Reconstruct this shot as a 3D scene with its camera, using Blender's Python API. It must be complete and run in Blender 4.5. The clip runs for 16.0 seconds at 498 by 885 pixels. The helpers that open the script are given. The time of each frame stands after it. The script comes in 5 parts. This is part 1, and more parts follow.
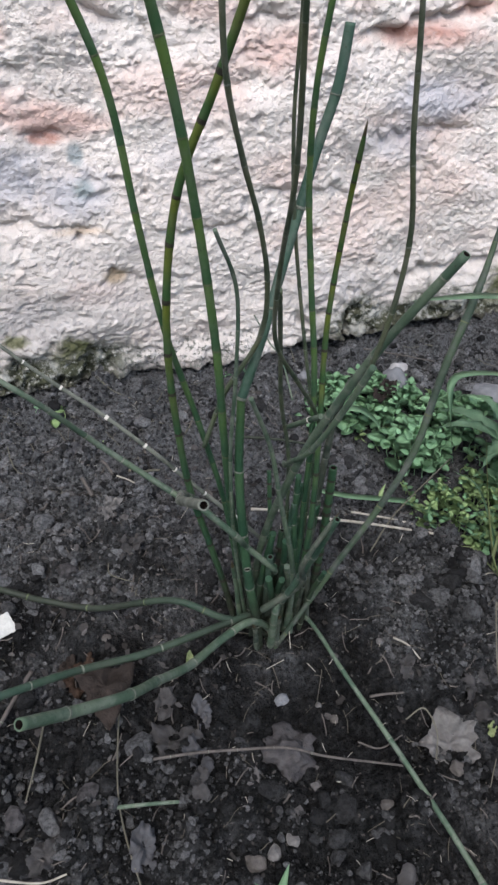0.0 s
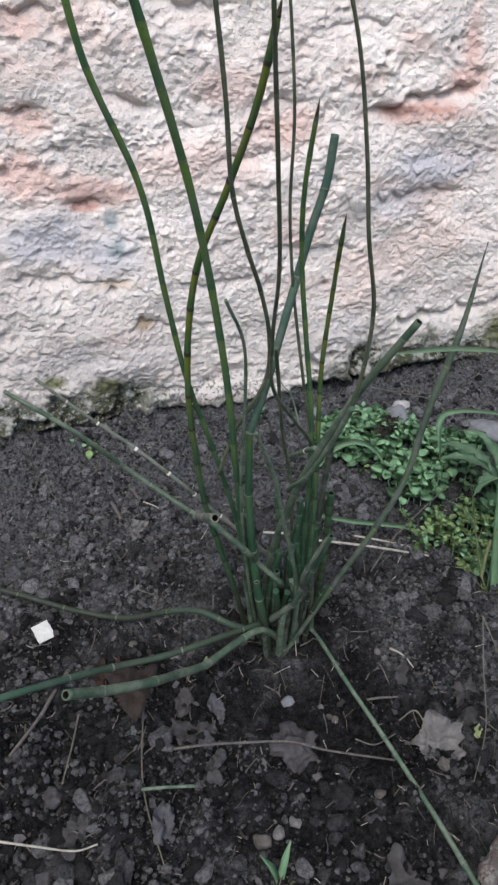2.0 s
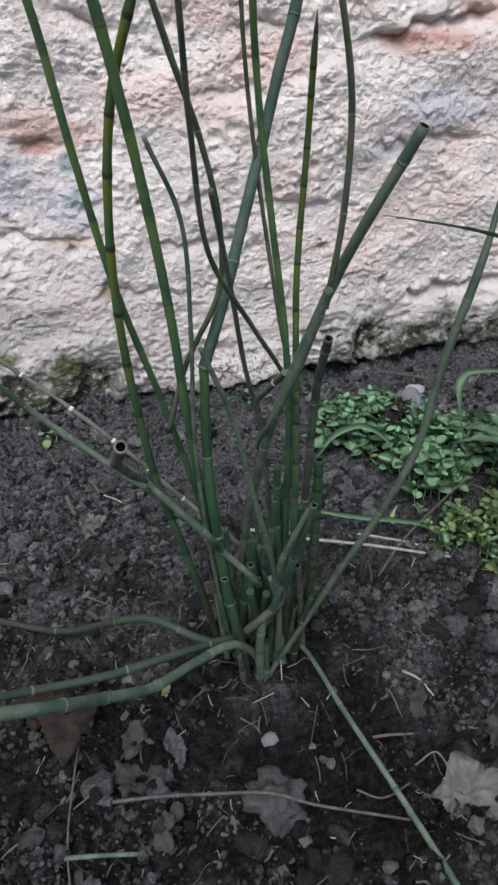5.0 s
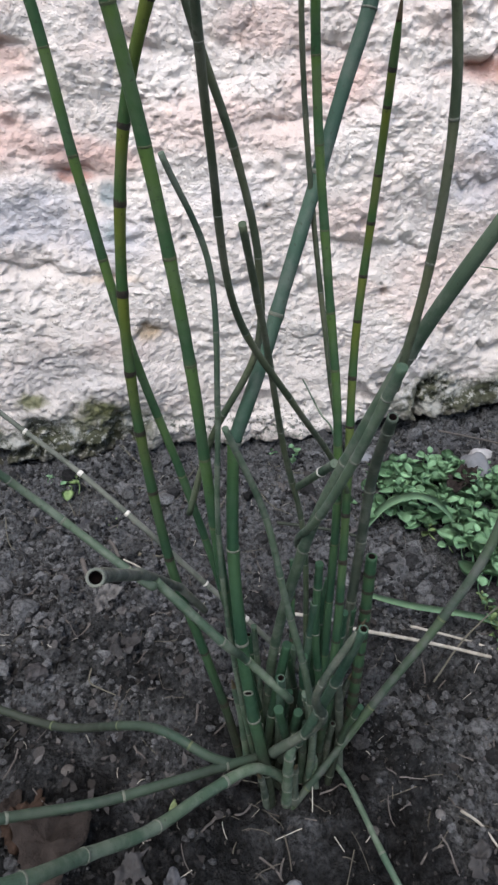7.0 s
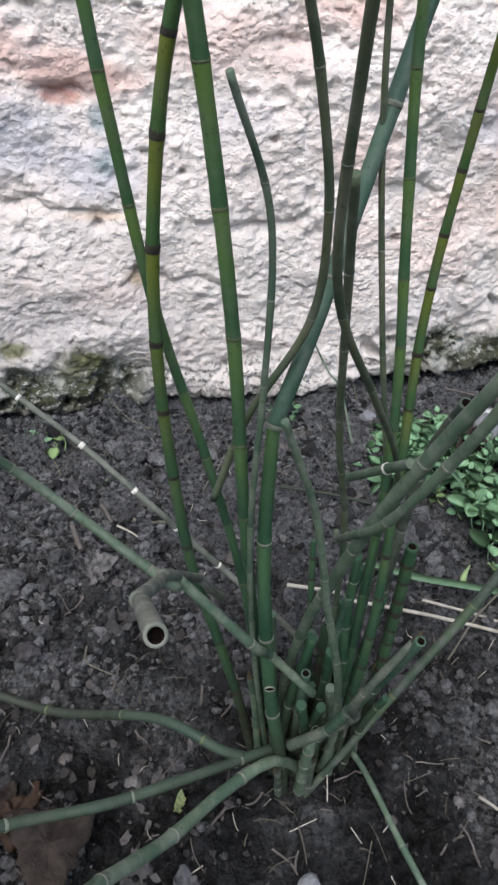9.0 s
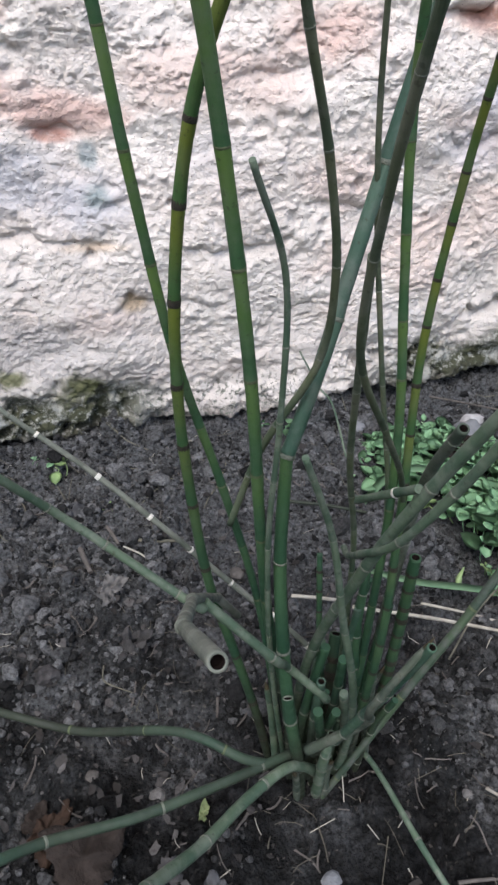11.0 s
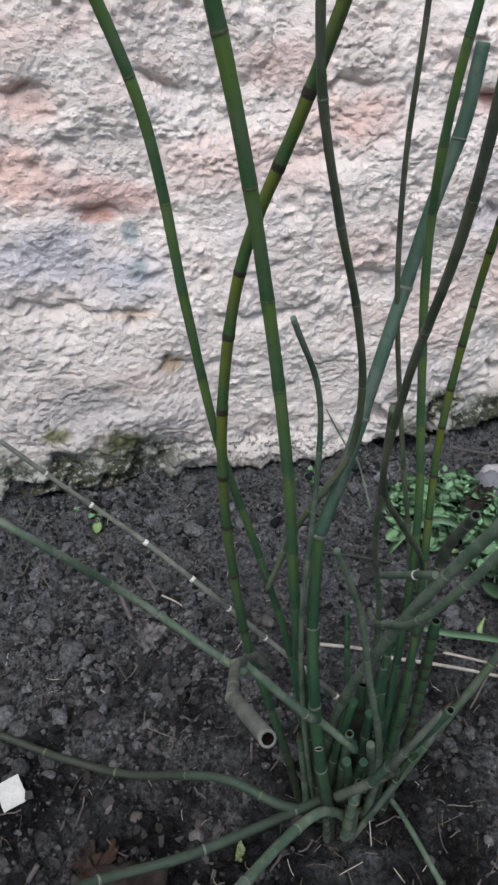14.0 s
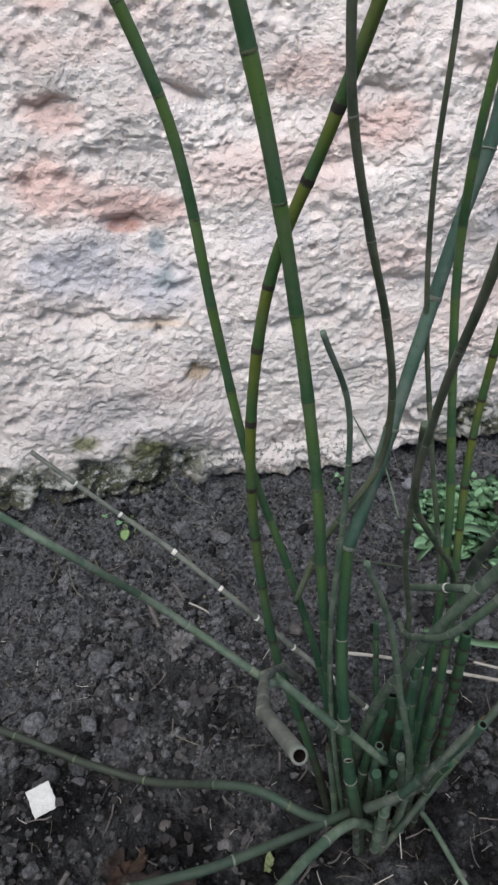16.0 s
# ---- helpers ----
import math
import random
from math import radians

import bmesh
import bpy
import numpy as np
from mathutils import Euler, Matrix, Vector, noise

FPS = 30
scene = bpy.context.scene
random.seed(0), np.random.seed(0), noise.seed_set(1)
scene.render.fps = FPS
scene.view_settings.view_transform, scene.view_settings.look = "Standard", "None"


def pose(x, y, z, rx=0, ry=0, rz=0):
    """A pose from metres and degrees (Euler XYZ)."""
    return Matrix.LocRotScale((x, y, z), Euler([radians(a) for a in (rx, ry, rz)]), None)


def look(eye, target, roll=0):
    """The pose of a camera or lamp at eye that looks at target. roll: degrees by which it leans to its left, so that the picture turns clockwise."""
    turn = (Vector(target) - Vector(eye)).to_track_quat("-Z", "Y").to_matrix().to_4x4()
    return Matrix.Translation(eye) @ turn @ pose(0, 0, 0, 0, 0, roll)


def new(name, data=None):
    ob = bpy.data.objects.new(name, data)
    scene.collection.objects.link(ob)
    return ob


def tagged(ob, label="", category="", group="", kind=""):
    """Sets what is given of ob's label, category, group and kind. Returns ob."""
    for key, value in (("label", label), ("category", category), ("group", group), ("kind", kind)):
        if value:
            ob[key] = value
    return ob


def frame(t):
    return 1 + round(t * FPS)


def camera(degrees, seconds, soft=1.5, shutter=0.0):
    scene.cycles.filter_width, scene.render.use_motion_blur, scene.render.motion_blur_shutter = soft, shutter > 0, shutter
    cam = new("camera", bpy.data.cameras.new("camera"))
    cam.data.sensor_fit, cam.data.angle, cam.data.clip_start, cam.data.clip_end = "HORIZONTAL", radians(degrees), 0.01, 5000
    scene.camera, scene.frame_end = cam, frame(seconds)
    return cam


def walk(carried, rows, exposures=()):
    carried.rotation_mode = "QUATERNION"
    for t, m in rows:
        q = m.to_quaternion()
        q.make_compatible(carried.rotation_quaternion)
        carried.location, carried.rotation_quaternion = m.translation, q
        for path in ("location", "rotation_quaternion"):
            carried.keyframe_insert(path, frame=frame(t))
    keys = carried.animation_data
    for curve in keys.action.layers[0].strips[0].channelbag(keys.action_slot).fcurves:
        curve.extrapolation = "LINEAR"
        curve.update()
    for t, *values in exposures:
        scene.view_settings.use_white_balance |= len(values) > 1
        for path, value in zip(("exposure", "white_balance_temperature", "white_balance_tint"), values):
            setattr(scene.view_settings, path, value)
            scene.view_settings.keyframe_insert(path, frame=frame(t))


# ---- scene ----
cam = camera(39.7, 16.0, 2.6)
PATH = [
    (0, (-0.1641, -0.3937, 0.4845), (-0.0263, 0.0025, 0.2124), 2.73),
    (0.5, (-0.1675, -0.4002, 0.4906), (-0.0290, -0.0028, 0.2206), 4.23),
    (1, (-0.1695, -0.3954, 0.4693), (-0.0476, 0.0153, 0.2114), 2.61),
    (1.5, (-0.1697, -0.4180, 0.4961), (-0.0474, -0.0051, 0.2421), 2.10),
    (2, (-0.1760, -0.4658, 0.5258), (-0.0512, -0.0521, 0.2743), 1.68),
    (2.5, (-0.1813, -0.5056, 0.5534), (-0.0465, -0.0937, 0.3041), 1.54),
    (3, (-0.1875, -0.5269, 0.5673), (-0.0489, -0.1091, 0.3302), 1.57),
    (3.2, (-0.1892, -0.5351, 0.5701), (-0.0473, -0.1151, 0.3390), 1.78),
    (5.5, (-0.1020, -0.3479, 0.3801), (-0.0042, 0.0872, 0.1540), 0.74),
    (6, (-0.1042, -0.3303, 0.3782), (-0.0268, 0.1106, 0.1554), 2.02),
    (6.5, (-0.0883, -0.3260, 0.3832), (-0.0112, 0.1192, 0.1690), 1.84),
    (7, (-0.0878, -0.3086, 0.3962), (-0.0044, 0.1394, 0.1904), 1.66),
    (7.5, (-0.0920, -0.2865, 0.4318), (0.0005, 0.1615, 0.2299), 2.81),
    (8, (-0.1013, -0.2620, 0.4178), (0.0044, 0.1751, 0.1993), 3.35),
    (8.5, (-0.0973, -0.2429, 0.3816), (0.0102, 0.1796, 0.1368), 3.09),
    (9, (-0.1086, -0.2559, 0.3927), (-0.0047, 0.1676, 0.1480), 4.07),
    (9.5, (-0.1140, -0.2650, 0.3985), (-0.0116, 0.1617, 0.1589), 2.76),
    (9.7, (-0.1157, -0.2636, 0.4014), (-0.0119, 0.1652, 0.1660), 2.33),
    (11.8, (-0.1342, -0.2747, 0.4288), (-0.0066, 0.1430, 0.1855), 3.18),
    (12, (-0.1361, -0.2800, 0.4359), (-0.0067, 0.1372, 0.1925), 3.38),
    (12.5, (-0.1375, -0.2964, 0.4478), (-0.0169, 0.1296, 0.2155), 2.00),
    (13, (-0.1418, -0.3000, 0.4584), (-0.0261, 0.1302, 0.2313), 1.22),
    (13.5, (-0.1435, -0.2955, 0.4618), (-0.0356, 0.1415, 0.2440), 0.72),
    (14, (-0.1396, -0.2860, 0.4551), (-0.0370, 0.1486, 0.2302), 1.12),
    (14.5, (-0.1354, -0.2817, 0.4434), (-0.0354, 0.1521, 0.2158), 0.07),
    (15, (-0.1330, -0.2824, 0.4392), (-0.0329, 0.1504, 0.2098), -0.11),
    (15.5, (-0.1344, -0.2839, 0.4492), (-0.0421, 0.1528, 0.2239), -0.43),
    (16, (-0.1409, -0.2840, 0.4583), (-0.0557, 0.1555, 0.2356), -0.13),
]
EXPOSURES = [(0, 1.03), (0.5, 1.05), (1.0, 1.04), (1.6, 1.02), (2.5, 0.86), (3.2, 0.85), (5.3, 0.82), (6.0, 1.02), (7.0, 1.1), (7.5, 0.93), (8.0, 0.84), (9.0, 1.16), (9.7, 1.16), (12, 1.1), (13, 1.06), (13.5, 0.9), (14, 0.79), (15, 0.85), (16, 0.86)]
walk(cam, [(t, look(eye, target, roll)) for t, eye, target, roll in PATH], EXPOSURES)

# ---- sky and daylight: a soft overcast afternoon ----
world = bpy.data.worlds.new("overcast_sky")
scene.world = world
world.use_nodes = True
wn = world.node_tree.nodes
sky = wn.new("ShaderNodeTexSky")
sky.sky_type = "NISHITA"
sky.sun_disc = False
sky.sun_elevation = radians(52)
sky.sun_rotation = radians(205)
sky.air_density, sky.dust_density, sky.ozone_density = 1.0, 2.4, 1.0
wn["Background"].inputs["Strength"].default_value = 0.13
world.node_tree.links.new(sky.outputs[0], wn["Background"].inputs["Color"])
sun = new("sun", bpy.data.lights.new("sun", "SUN"))
sun.data.energy, sun.data.angle, sun.data.color = 1.3, radians(35), (1.0, 0.96, 0.92)
sun.matrix_world = look((-0.9, -1.6, 3.0), (0, 0.1, 0))

# ---- small numeric helpers ----


def hashed(ix, iy, seed):
    v = np.sin(ix * 127.1 + iy * 311.7 + seed * 74.7) * 43758.5453
    return v - np.floor(v)


def vnoise(x, y, seed=0):
    ix, iy = np.floor(x), np.floor(y)
    fx, fy = x - ix, y - iy
    fx, fy = fx * fx * (3 - 2 * fx), fy * fy * (3 - 2 * fy)
    a, b = hashed(ix, iy, seed), hashed(ix + 1, iy, seed)
    c, d = hashed(ix, iy + 1, seed), hashed(ix + 1, iy + 1, seed)
    return (a + (b - a) * fx + (c - a) * fy + (a - b - c + d) * fx * fy) * 2 - 1


def fbm(x, y, octaves=4, seed=0, billow=False):
    total, amp = np.zeros_like(np.asarray(x, float)), 1.0
    for k in range(octaves):
        n = vnoise(x * 1.0, y * 1.0, seed + 7 * k)
        total = total + amp * (np.abs(n) * 2 - 0.7 if billow else n)
        x, y, amp = x * 2.03 + 3.1, y * 2.03 - 1.7, amp * 0.5
    return total


def lumps(x, y, size, seed, share=0.7):
    """Round crumbs, one in a share of the cells of that size: height over the plane."""
    best = np.zeros_like(x)
    ix, iy = np.floor(x / size), np.floor(y / size)
    for dx in (-1, 0, 1):
        for dy in (-1, 0, 1):
            cx, cy = ix + dx, iy + dy
            px, py = (cx + hashed(cx, cy, seed)) * size, (cy + hashed(cx, cy, seed + 1)) * size
            r = size * (0.28 + 0.42 * hashed(cx, cy, seed + 2)) * (hashed(cx, cy, seed + 3) < share)
            d2 = (x - px) ** 2 + (y - py) ** 2 * (0.7 + 0.6 * hashed(cx, cy, seed + 4))
            best = np.maximum(best, np.sqrt(np.maximum(r * r - d2, 0)))
    return best


def knobs(x, y, size, seed, share=0.7):
    """Soft round knobs, one in a share of the cells of that size, run into one another."""
    total = np.zeros_like(x)
    ix, iy = np.floor(x / size), np.floor(y / size)
    for dx in (-1, 0, 1):
        for dy in (-1, 0, 1):
            cx, cy = ix + dx, iy + dy
            px, py = (cx + hashed(cx, cy, seed)) * size, (cy + hashed(cx, cy, seed + 1)) * size
            r = size * (0.45 + 0.50 * hashed(cx, cy, seed + 2))
            d2 = ((x - px) ** 2 * (0.6 + 0.5 * hashed(cx, cy, seed + 5)) + (y - py) ** 2 * (0.8 + 0.8 * hashed(cx, cy, seed + 4))) / (r * r)
            total = total + np.maximum(1 - d2, 0) ** 1.6 * r * (hashed(cx, cy, seed + 3) < share)
    return total


def smooth(a, b, v):
    s = np.clip((v - a) / (b - a), 0, 1)
    return s * s * (3 - 2 * s)


def lay(x, y):
    """The lie of the ground without its crumbs: it climbs to the wall and levels out behind the viewer."""
    x, y = np.asarray(x, float), np.asarray(y, float)
    yy = np.where(y < -0.3, -0.3 - 0.25 * (1 - np.exp((y + 0.3) / 0.25)), y)
    yy = np.where(yy > 0.5, 0.5, yy)
    xx = np.clip(x, -0.8, 0.8)
    z = -0.004 + 0.21 * yy + 0.04 * xx * np.clip(yy / 0.38, 0, 1)
    z = z + 0.016 * np.exp(-((x - 0.20) ** 2 + (y - 0.02) ** 2) / 0.004) + 0.020 * np.exp(-((x - 0.155) ** 2 + (y - 0.165) ** 2) / 0.0011)
    z = z + 0.034 * smooth(0.28, 0.52, x) * smooth(0.16, 0.36, y)
    z = z - 0.012 * np.exp(-((x - 0.207) ** 2 + (y - 0.150) ** 2) / 0.0005) - 0.008 * np.exp(-((x - 0.09) ** 2 + (y + 0.01) ** 2) / 0.0008)
    return z


def soil(x, y):
    """The height of the ground with its clods and crumbs."""
    x, y = np.asarray(x, float), np.asarray(y, float)
    wx = x + 0.006 * vnoise(x / 0.02, y / 0.02, 3) + 0.0028 * vnoise(x / 0.007, y / 0.007, 5)
    wy = y + 0.006 * vnoise(x / 0.02, y / 0.02, 4) + 0.0028 * vnoise(x / 0.007, y / 0.007, 6)
    loose = smooth(-0.35, 0.45, fbm(x / 0.11, y / 0.11, 3, 21) + 0.5 * smooth(-0.05, -0.2, x) + 0.25)
    h = 0.010 * fbm(x / 0.14, y / 0.14, 3, 11) + 0.005 * fbm(x / 0.03, y / 0.03, 4, 12)
    h = h + loose * (0.75 * lumps(wx, wy, 0.024, 31, 0.4) + 0.8 * lumps(wx, wy, 0.0125, 41, 0.6)) + 0.8 * lumps(wx, wy, 0.0068, 51, 0.75)
    h = h + 0.0018 * fbm(x / 0.006, y / 0.006, 3, 13) - 0.002
    track = np.exp(-(((y - 0.056 + 0.57 * (x + 0.143)) / 0.012) ** 2)) * smooth(-0.09, -0.14, x)
    h = h * (1 - 0.85 * track) - 0.004 * track
    return lay(x, y) + h * smooth(1.6, 0.7, np.maximum(np.abs(x), np.abs(y)))


def gz(x, y):
    return float(soil(np.array([x]), np.array([y]))[0])


def axis(lo, hi, step, far):
    """Even steps from lo to hi and ever longer ones out to far on both sides."""
    mid, out, v, s = list(np.arange(lo, hi, step)), [], 0.0, step
    while v < far:
        s *= 1.22
        v += s
        out.append(v)
    return np.array([lo - v for v in reversed(out)] + mid + [mid[-1] + v for v in out])


def sheet(name, xyz, material):
    """A smooth mesh of a grid of points, in rows."""
    rows, cols, _ = xyz.shape
    idx = np.arange(rows * cols).reshape(rows, cols)
    quads = np.stack([idx[:-1, :-1], idx[:-1, 1:], idx[1:, 1:], idx[1:, :-1]], -1).reshape(-1, 4)
    me = bpy.data.meshes.new(name)
    me.from_pydata(xyz.reshape(-1, 3).tolist(), [], quads.tolist())
    me.polygons.foreach_set("use_smooth", np.ones(len(quads), bool))
    me.materials.append(material)
    return me

# ---- materials ----


class Paint:
    """A node material under construction."""

    def __init__(self, name, rough=0.6, coords="Object"):
        self.mat = bpy.data.materials.new(name)
        self.mat.use_nodes = True
        self.tree = self.mat.node_tree
        self.out = self.tree.nodes["Principled BSDF"]
        self.out.inputs["Roughness"].default_value = rough
        self.at = self.node("ShaderNodeTexCoord").outputs[coords]

    def node(self, kind, **values):
        n = self.tree.nodes.new(kind)
        for key, v in values.items():
            self.put(n.inputs[key.replace("_", " ")], v)
        return n

    def put(self, socket, v):
        if isinstance(v, bpy.types.NodeSocket):
            self.tree.links.new(v, socket)
        else:
            socket.default_value = v

    def stretch(self, sx, sy, sz, source=None):
        m = self.node("ShaderNodeMapping", Vector=source or self.at)
        m.inputs["Scale"].default_value = (sx, sy, sz)
        return m.outputs[0]

    def noise(self, scale, detail=4.0, rough=0.55, at=None, warp=0.0):
        n = self.node("ShaderNodeTexNoise", Vector=at or self.at)
        n.inputs["Scale"].default_value, n.inputs["Detail"].default_value = scale, detail
        n.inputs["Roughness"].default_value, n.inputs["Distortion"].default_value = rough, warp
        return n.outputs[0]

    def cells(self, scale, at=None, out="Distance"):
        n = self.node("ShaderNodeTexVoronoi", Vector=at or self.at)
        n.inputs["Scale"].default_value = scale
        return n.outputs[out]

    def ramp(self, v, lo, hi, a=0.0, b=1.0):
        n = self.node("ShaderNodeMapRange", Value=v)
        n.interpolation_type = "SMOOTHSTEP"
        for key, x in (("From Min", lo), ("From Max", hi), ("To Min", a), ("To Max", b)):
            n.inputs[key].default_value = x
        return n.outputs[0]

    def math(self, op, a, b=0.0):
        n = self.tree.nodes.new("ShaderNodeMath")
        n.operation = op
        self.put(n.inputs[0], a)
        self.put(n.inputs[1], b)
        return n.outputs[0]

    def mix(self, f, a, b, kind="MIX"):
        n = self.tree.nodes.new("ShaderNodeMix")
        n.data_type, n.blend_type = "RGBA", kind
        self.put(n.inputs[0], f)
        for socket, v in ((n.inputs[6], a), (n.inputs[7], b)):
            self.put(socket, (*v, 1) if isinstance(v, tuple) else v)
        return n.outputs[2]

    def random(self):
        return self.node("ShaderNodeObjectInfo").outputs["Random"]

    def island(self):
        return self.node("ShaderNodeNewGeometry").outputs["Random Per Island"]

    def blob(self, x, z, rx, rz, ragged=0.35, scale=24.0):
        """A ragged patch on an upright surface: 1 in its middle, 0 outside."""
        m = self.node("ShaderNodeMapping", Vector=self.at)
        m.vector_type = "TEXTURE"
        m.inputs["Location"].default_value = (x, 0, z)
        m.inputs["Scale"].default_value = (rx, 1000, rz)
        d = self.node("ShaderNodeVectorMath", Vector=m.outputs[0])
        d.operation = "LENGTH"
        n = self.math("MULTIPLY", self.math("SUBTRACT", self.noise(scale, 5), 0.5), ragged * 4)
        return self.ramp(self.math("ADD", d.outputs["Value"], n), 1.15, 0.35)

    def done(self, colour, bump=None, depth=0.001, strength=0.6, rough=None, spec=None):
        self.put(self.out.inputs["Base Color"], (*colour, 1) if isinstance(colour, tuple) else colour)
        if bump is not None:
            b = self.node("ShaderNodeBump", Height=bump)
            b.inputs["Distance"].default_value, b.inputs["Strength"].default_value = depth, strength
            self.put(self.out.inputs["Normal"], b.outputs[0])
        if rough is not None:
            self.put(self.out.inputs["Roughness"], rough)
        if spec is not None:
            self.out.inputs["Specular IOR Level"].default_value = spec
        return self.mat


def soil_paint(name, dark, pale, damp, dusty):
    p = Paint(name, 0.95)
    big = p.ramp(p.noise(9, 5), 0.35, 0.7)
    fine = p.ramp(p.noise(170, 7, 0.7), 0.35, 0.72)
    c = p.mix(fine, dark, pale)
    c = p.mix(p.math("MULTIPLY", big, 0.6), c, damp)
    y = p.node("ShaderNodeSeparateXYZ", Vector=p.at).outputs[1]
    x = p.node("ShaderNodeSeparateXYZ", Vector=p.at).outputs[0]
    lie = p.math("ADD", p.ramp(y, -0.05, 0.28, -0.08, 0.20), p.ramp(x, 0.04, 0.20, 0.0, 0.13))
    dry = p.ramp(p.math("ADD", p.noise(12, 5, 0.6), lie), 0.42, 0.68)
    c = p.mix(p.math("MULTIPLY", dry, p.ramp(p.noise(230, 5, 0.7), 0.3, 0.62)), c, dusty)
    grit = p.ramp(p.cells(520, out="Color"), 0.84, 0.97)
    c = p.mix(p.math("MULTIPLY", grit, 0.5), c, (0.13, 0.118, 0.11))
    c = p.mix(p.math("MULTIPLY", p.ramp(p.noise(55, 3), 0.60, 0.70), 0.5), c, (0.005, 0.0045, 0.0045))
    bump = p.math("ADD", p.noise(330, 7, 0.8), p.math("MULTIPLY", p.cells(420), 0.9))
    return p.done(c, bump, 0.004, 0.9, spec=0.04)


# base tones set darker so the gaps between crumbs carry painted shade
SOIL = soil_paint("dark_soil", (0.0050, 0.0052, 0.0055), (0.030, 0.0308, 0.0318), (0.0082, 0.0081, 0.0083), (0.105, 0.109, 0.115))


def crumb_paint():
    p = Paint("soil_crumbs", 0.95)
    # each crumb has its own tone; the pale end also paints lit tops
    c = p.mix(p.math("POWER", p.island(), 1.9), (0.0170, 0.0173, 0.0180), (0.138, 0.142, 0.148))
    y = p.node("ShaderNodeSeparateXYZ", Vector=p.at).outputs[1]
    dust = p.ramp(p.math("ADD", p.noise(12, 5, 0.6), p.ramp(y, -0.05, 0.25, -0.08, 0.32)), 0.42, 0.66)
    c = p.mix(p.math("MULTIPLY", dust, p.math("POWER", p.island(), 1.5)), c, (0.175, 0.180, 0.189))
    c = p.mix(p.math("MULTIPLY", p.ramp(p.noise(330, 5, 0.7), 0.40, 0.64), 0.6), c, (0.0104, 0.0104, 0.0112))
    return p.done(c, p.noise(300, 7, 0.75), 0.004, 1.0, spec=0.03)


CRUMB = crumb_paint()


def wall_paint():
    p = Paint("rough_limewashed_render", 0.92)
    base = p.mix(p.ramp(p.noise(11, 5), 0.3, 0.7), (0.605, 0.545, 0.520), (0.690, 0.648, 0.620))
    rose = (0.56, 0.385, 0.345)
    blue = (0.42, 0.425, 0.47)
    drift = p.ramp(p.noise(6.5, 4, 0.55, p.stretch(1, 1, 1.9)), 0.52, 0.68)
    c = p.mix(p.math("MULTIPLY", drift, 0.6), base, (0.56, 0.425, 0.385))
    for x, z, rx, rz, k, tint in (
        (-0.19, 0.389, 0.06, 0.032, 0.8, rose), (-0.113, 0.372, 0.055, 0.02, 0.85, rose), (-0.02, 0.40, 0.06, 0.035, 0.45, rose), (-0.185, 0.447, 0.04, 0.02, 0.7, rose),
        (0.285, 0.455, 0.085, 0.018, 0.95, rose), (0.346, 0.53, 0.018, 0.05, 0.85, rose), (0.345, 0.49, 0.04, 0.02, 0.8, rose), (0.44, 0.47, 0.05, 0.04, 0.5, rose),
        (0.109, 0.437, 0.05, 0.03, 0.75, rose), (0.129, 0.318, 0.05, 0.03, 0.4, rose), (-0.18, 0.535, 0.03, 0.02, 0.7, rose), (0.045, 0.48, 0.05, 0.025, 0.5, rose), (0.043, 0.40, 0.05, 0.03, 0.4, rose), (-0.10, 0.19, 0.05, 0.02, 0.45, rose),
        (-0.175, 0.318, 0.065, 0.032, 0.85, blue), (-0.10, 0.302, 0.05, 0.030, 0.8, blue), (0.319, 0.393, 0.075, 0.03, 0.85, blue),
        (0.27, 0.35, 0.05, 0.03, 0.6, blue), (-0.16, 0.165, 0.09, 0.035, 0.5, blue), (0.013, 0.34, 0.04, 0.025, 0.35, blue), (0.22, 0.17, 0.05, 0.04, 0.4, blue),
        (-0.093, 0.306, 0.015, 0.014, 0.85, (0.25, 0.31, 0.32)), (-0.099, 0.338, 0.010, 0.013, 0.85, (0.25, 0.30, 0.32)),
        (-0.065, 0.210, 0.018, 0.011, 1.0, (0.34, 0.22, 0.09)), (-0.10, 0.262, 0.035, 0.006, 0.6, (0.48, 0.33, 0.19)), (-0.128, 0.354, 0.018, 0.006, 0.9, (0.42, 0.22, 0.18)), (0.28, 0.458, 0.05, 0.006, 0.8, (0.42, 0.22, 0.18)),
    ):
        c = p.mix(p.math("MULTIPLY", p.blob(x, z, rx, rz), k), c, tint)
    mottle = p.ramp(p.noise(38, 6, 0.7, p.stretch(0.8, 1, 1.2)), 0.46, 0.66)
    c = p.mix(p.math("MULTIPLY", mottle, 0.36), c, (0.45, 0.405, 0.39))
    grime = p.ramp(p.math("ADD", p.node("ShaderNodeSeparateXYZ", Vector=p.at).outputs[2], p.math("MULTIPLY", p.noise(8, 5, 0.6), 0.3)), 0.50, 0.28)
    c = p.mix(p.math("MULTIPLY", grime, 0.62), c, (0.42, 0.40, 0.388))
    chips = p.ramp(p.noise(75, 6, 0.7, p.stretch(0.6, 1, 1.4)), 0.56, 0.66)
    c = p.mix(p.math("MULTIPLY", chips, 0.3), c, (0.70, 0.665, 0.635))
    dirt = p.ramp(p.noise(120, 6, 0.75, p.stretch(0.7, 1, 1.3)), 0.38, 0.27)
    c = p.mix(p.math("MULTIPLY", dirt, 0.65), c, (0.20, 0.165, 0.15))
    specks = p.ramp(p.cells(230, out="Distance"), 0.15, 0.07)
    c = p.mix(p.math("MULTIPLY", specks, p.ramp(p.noise(22, 4, 0.6), 0.48, 0.58)), c, (0.10, 0.085, 0.08))
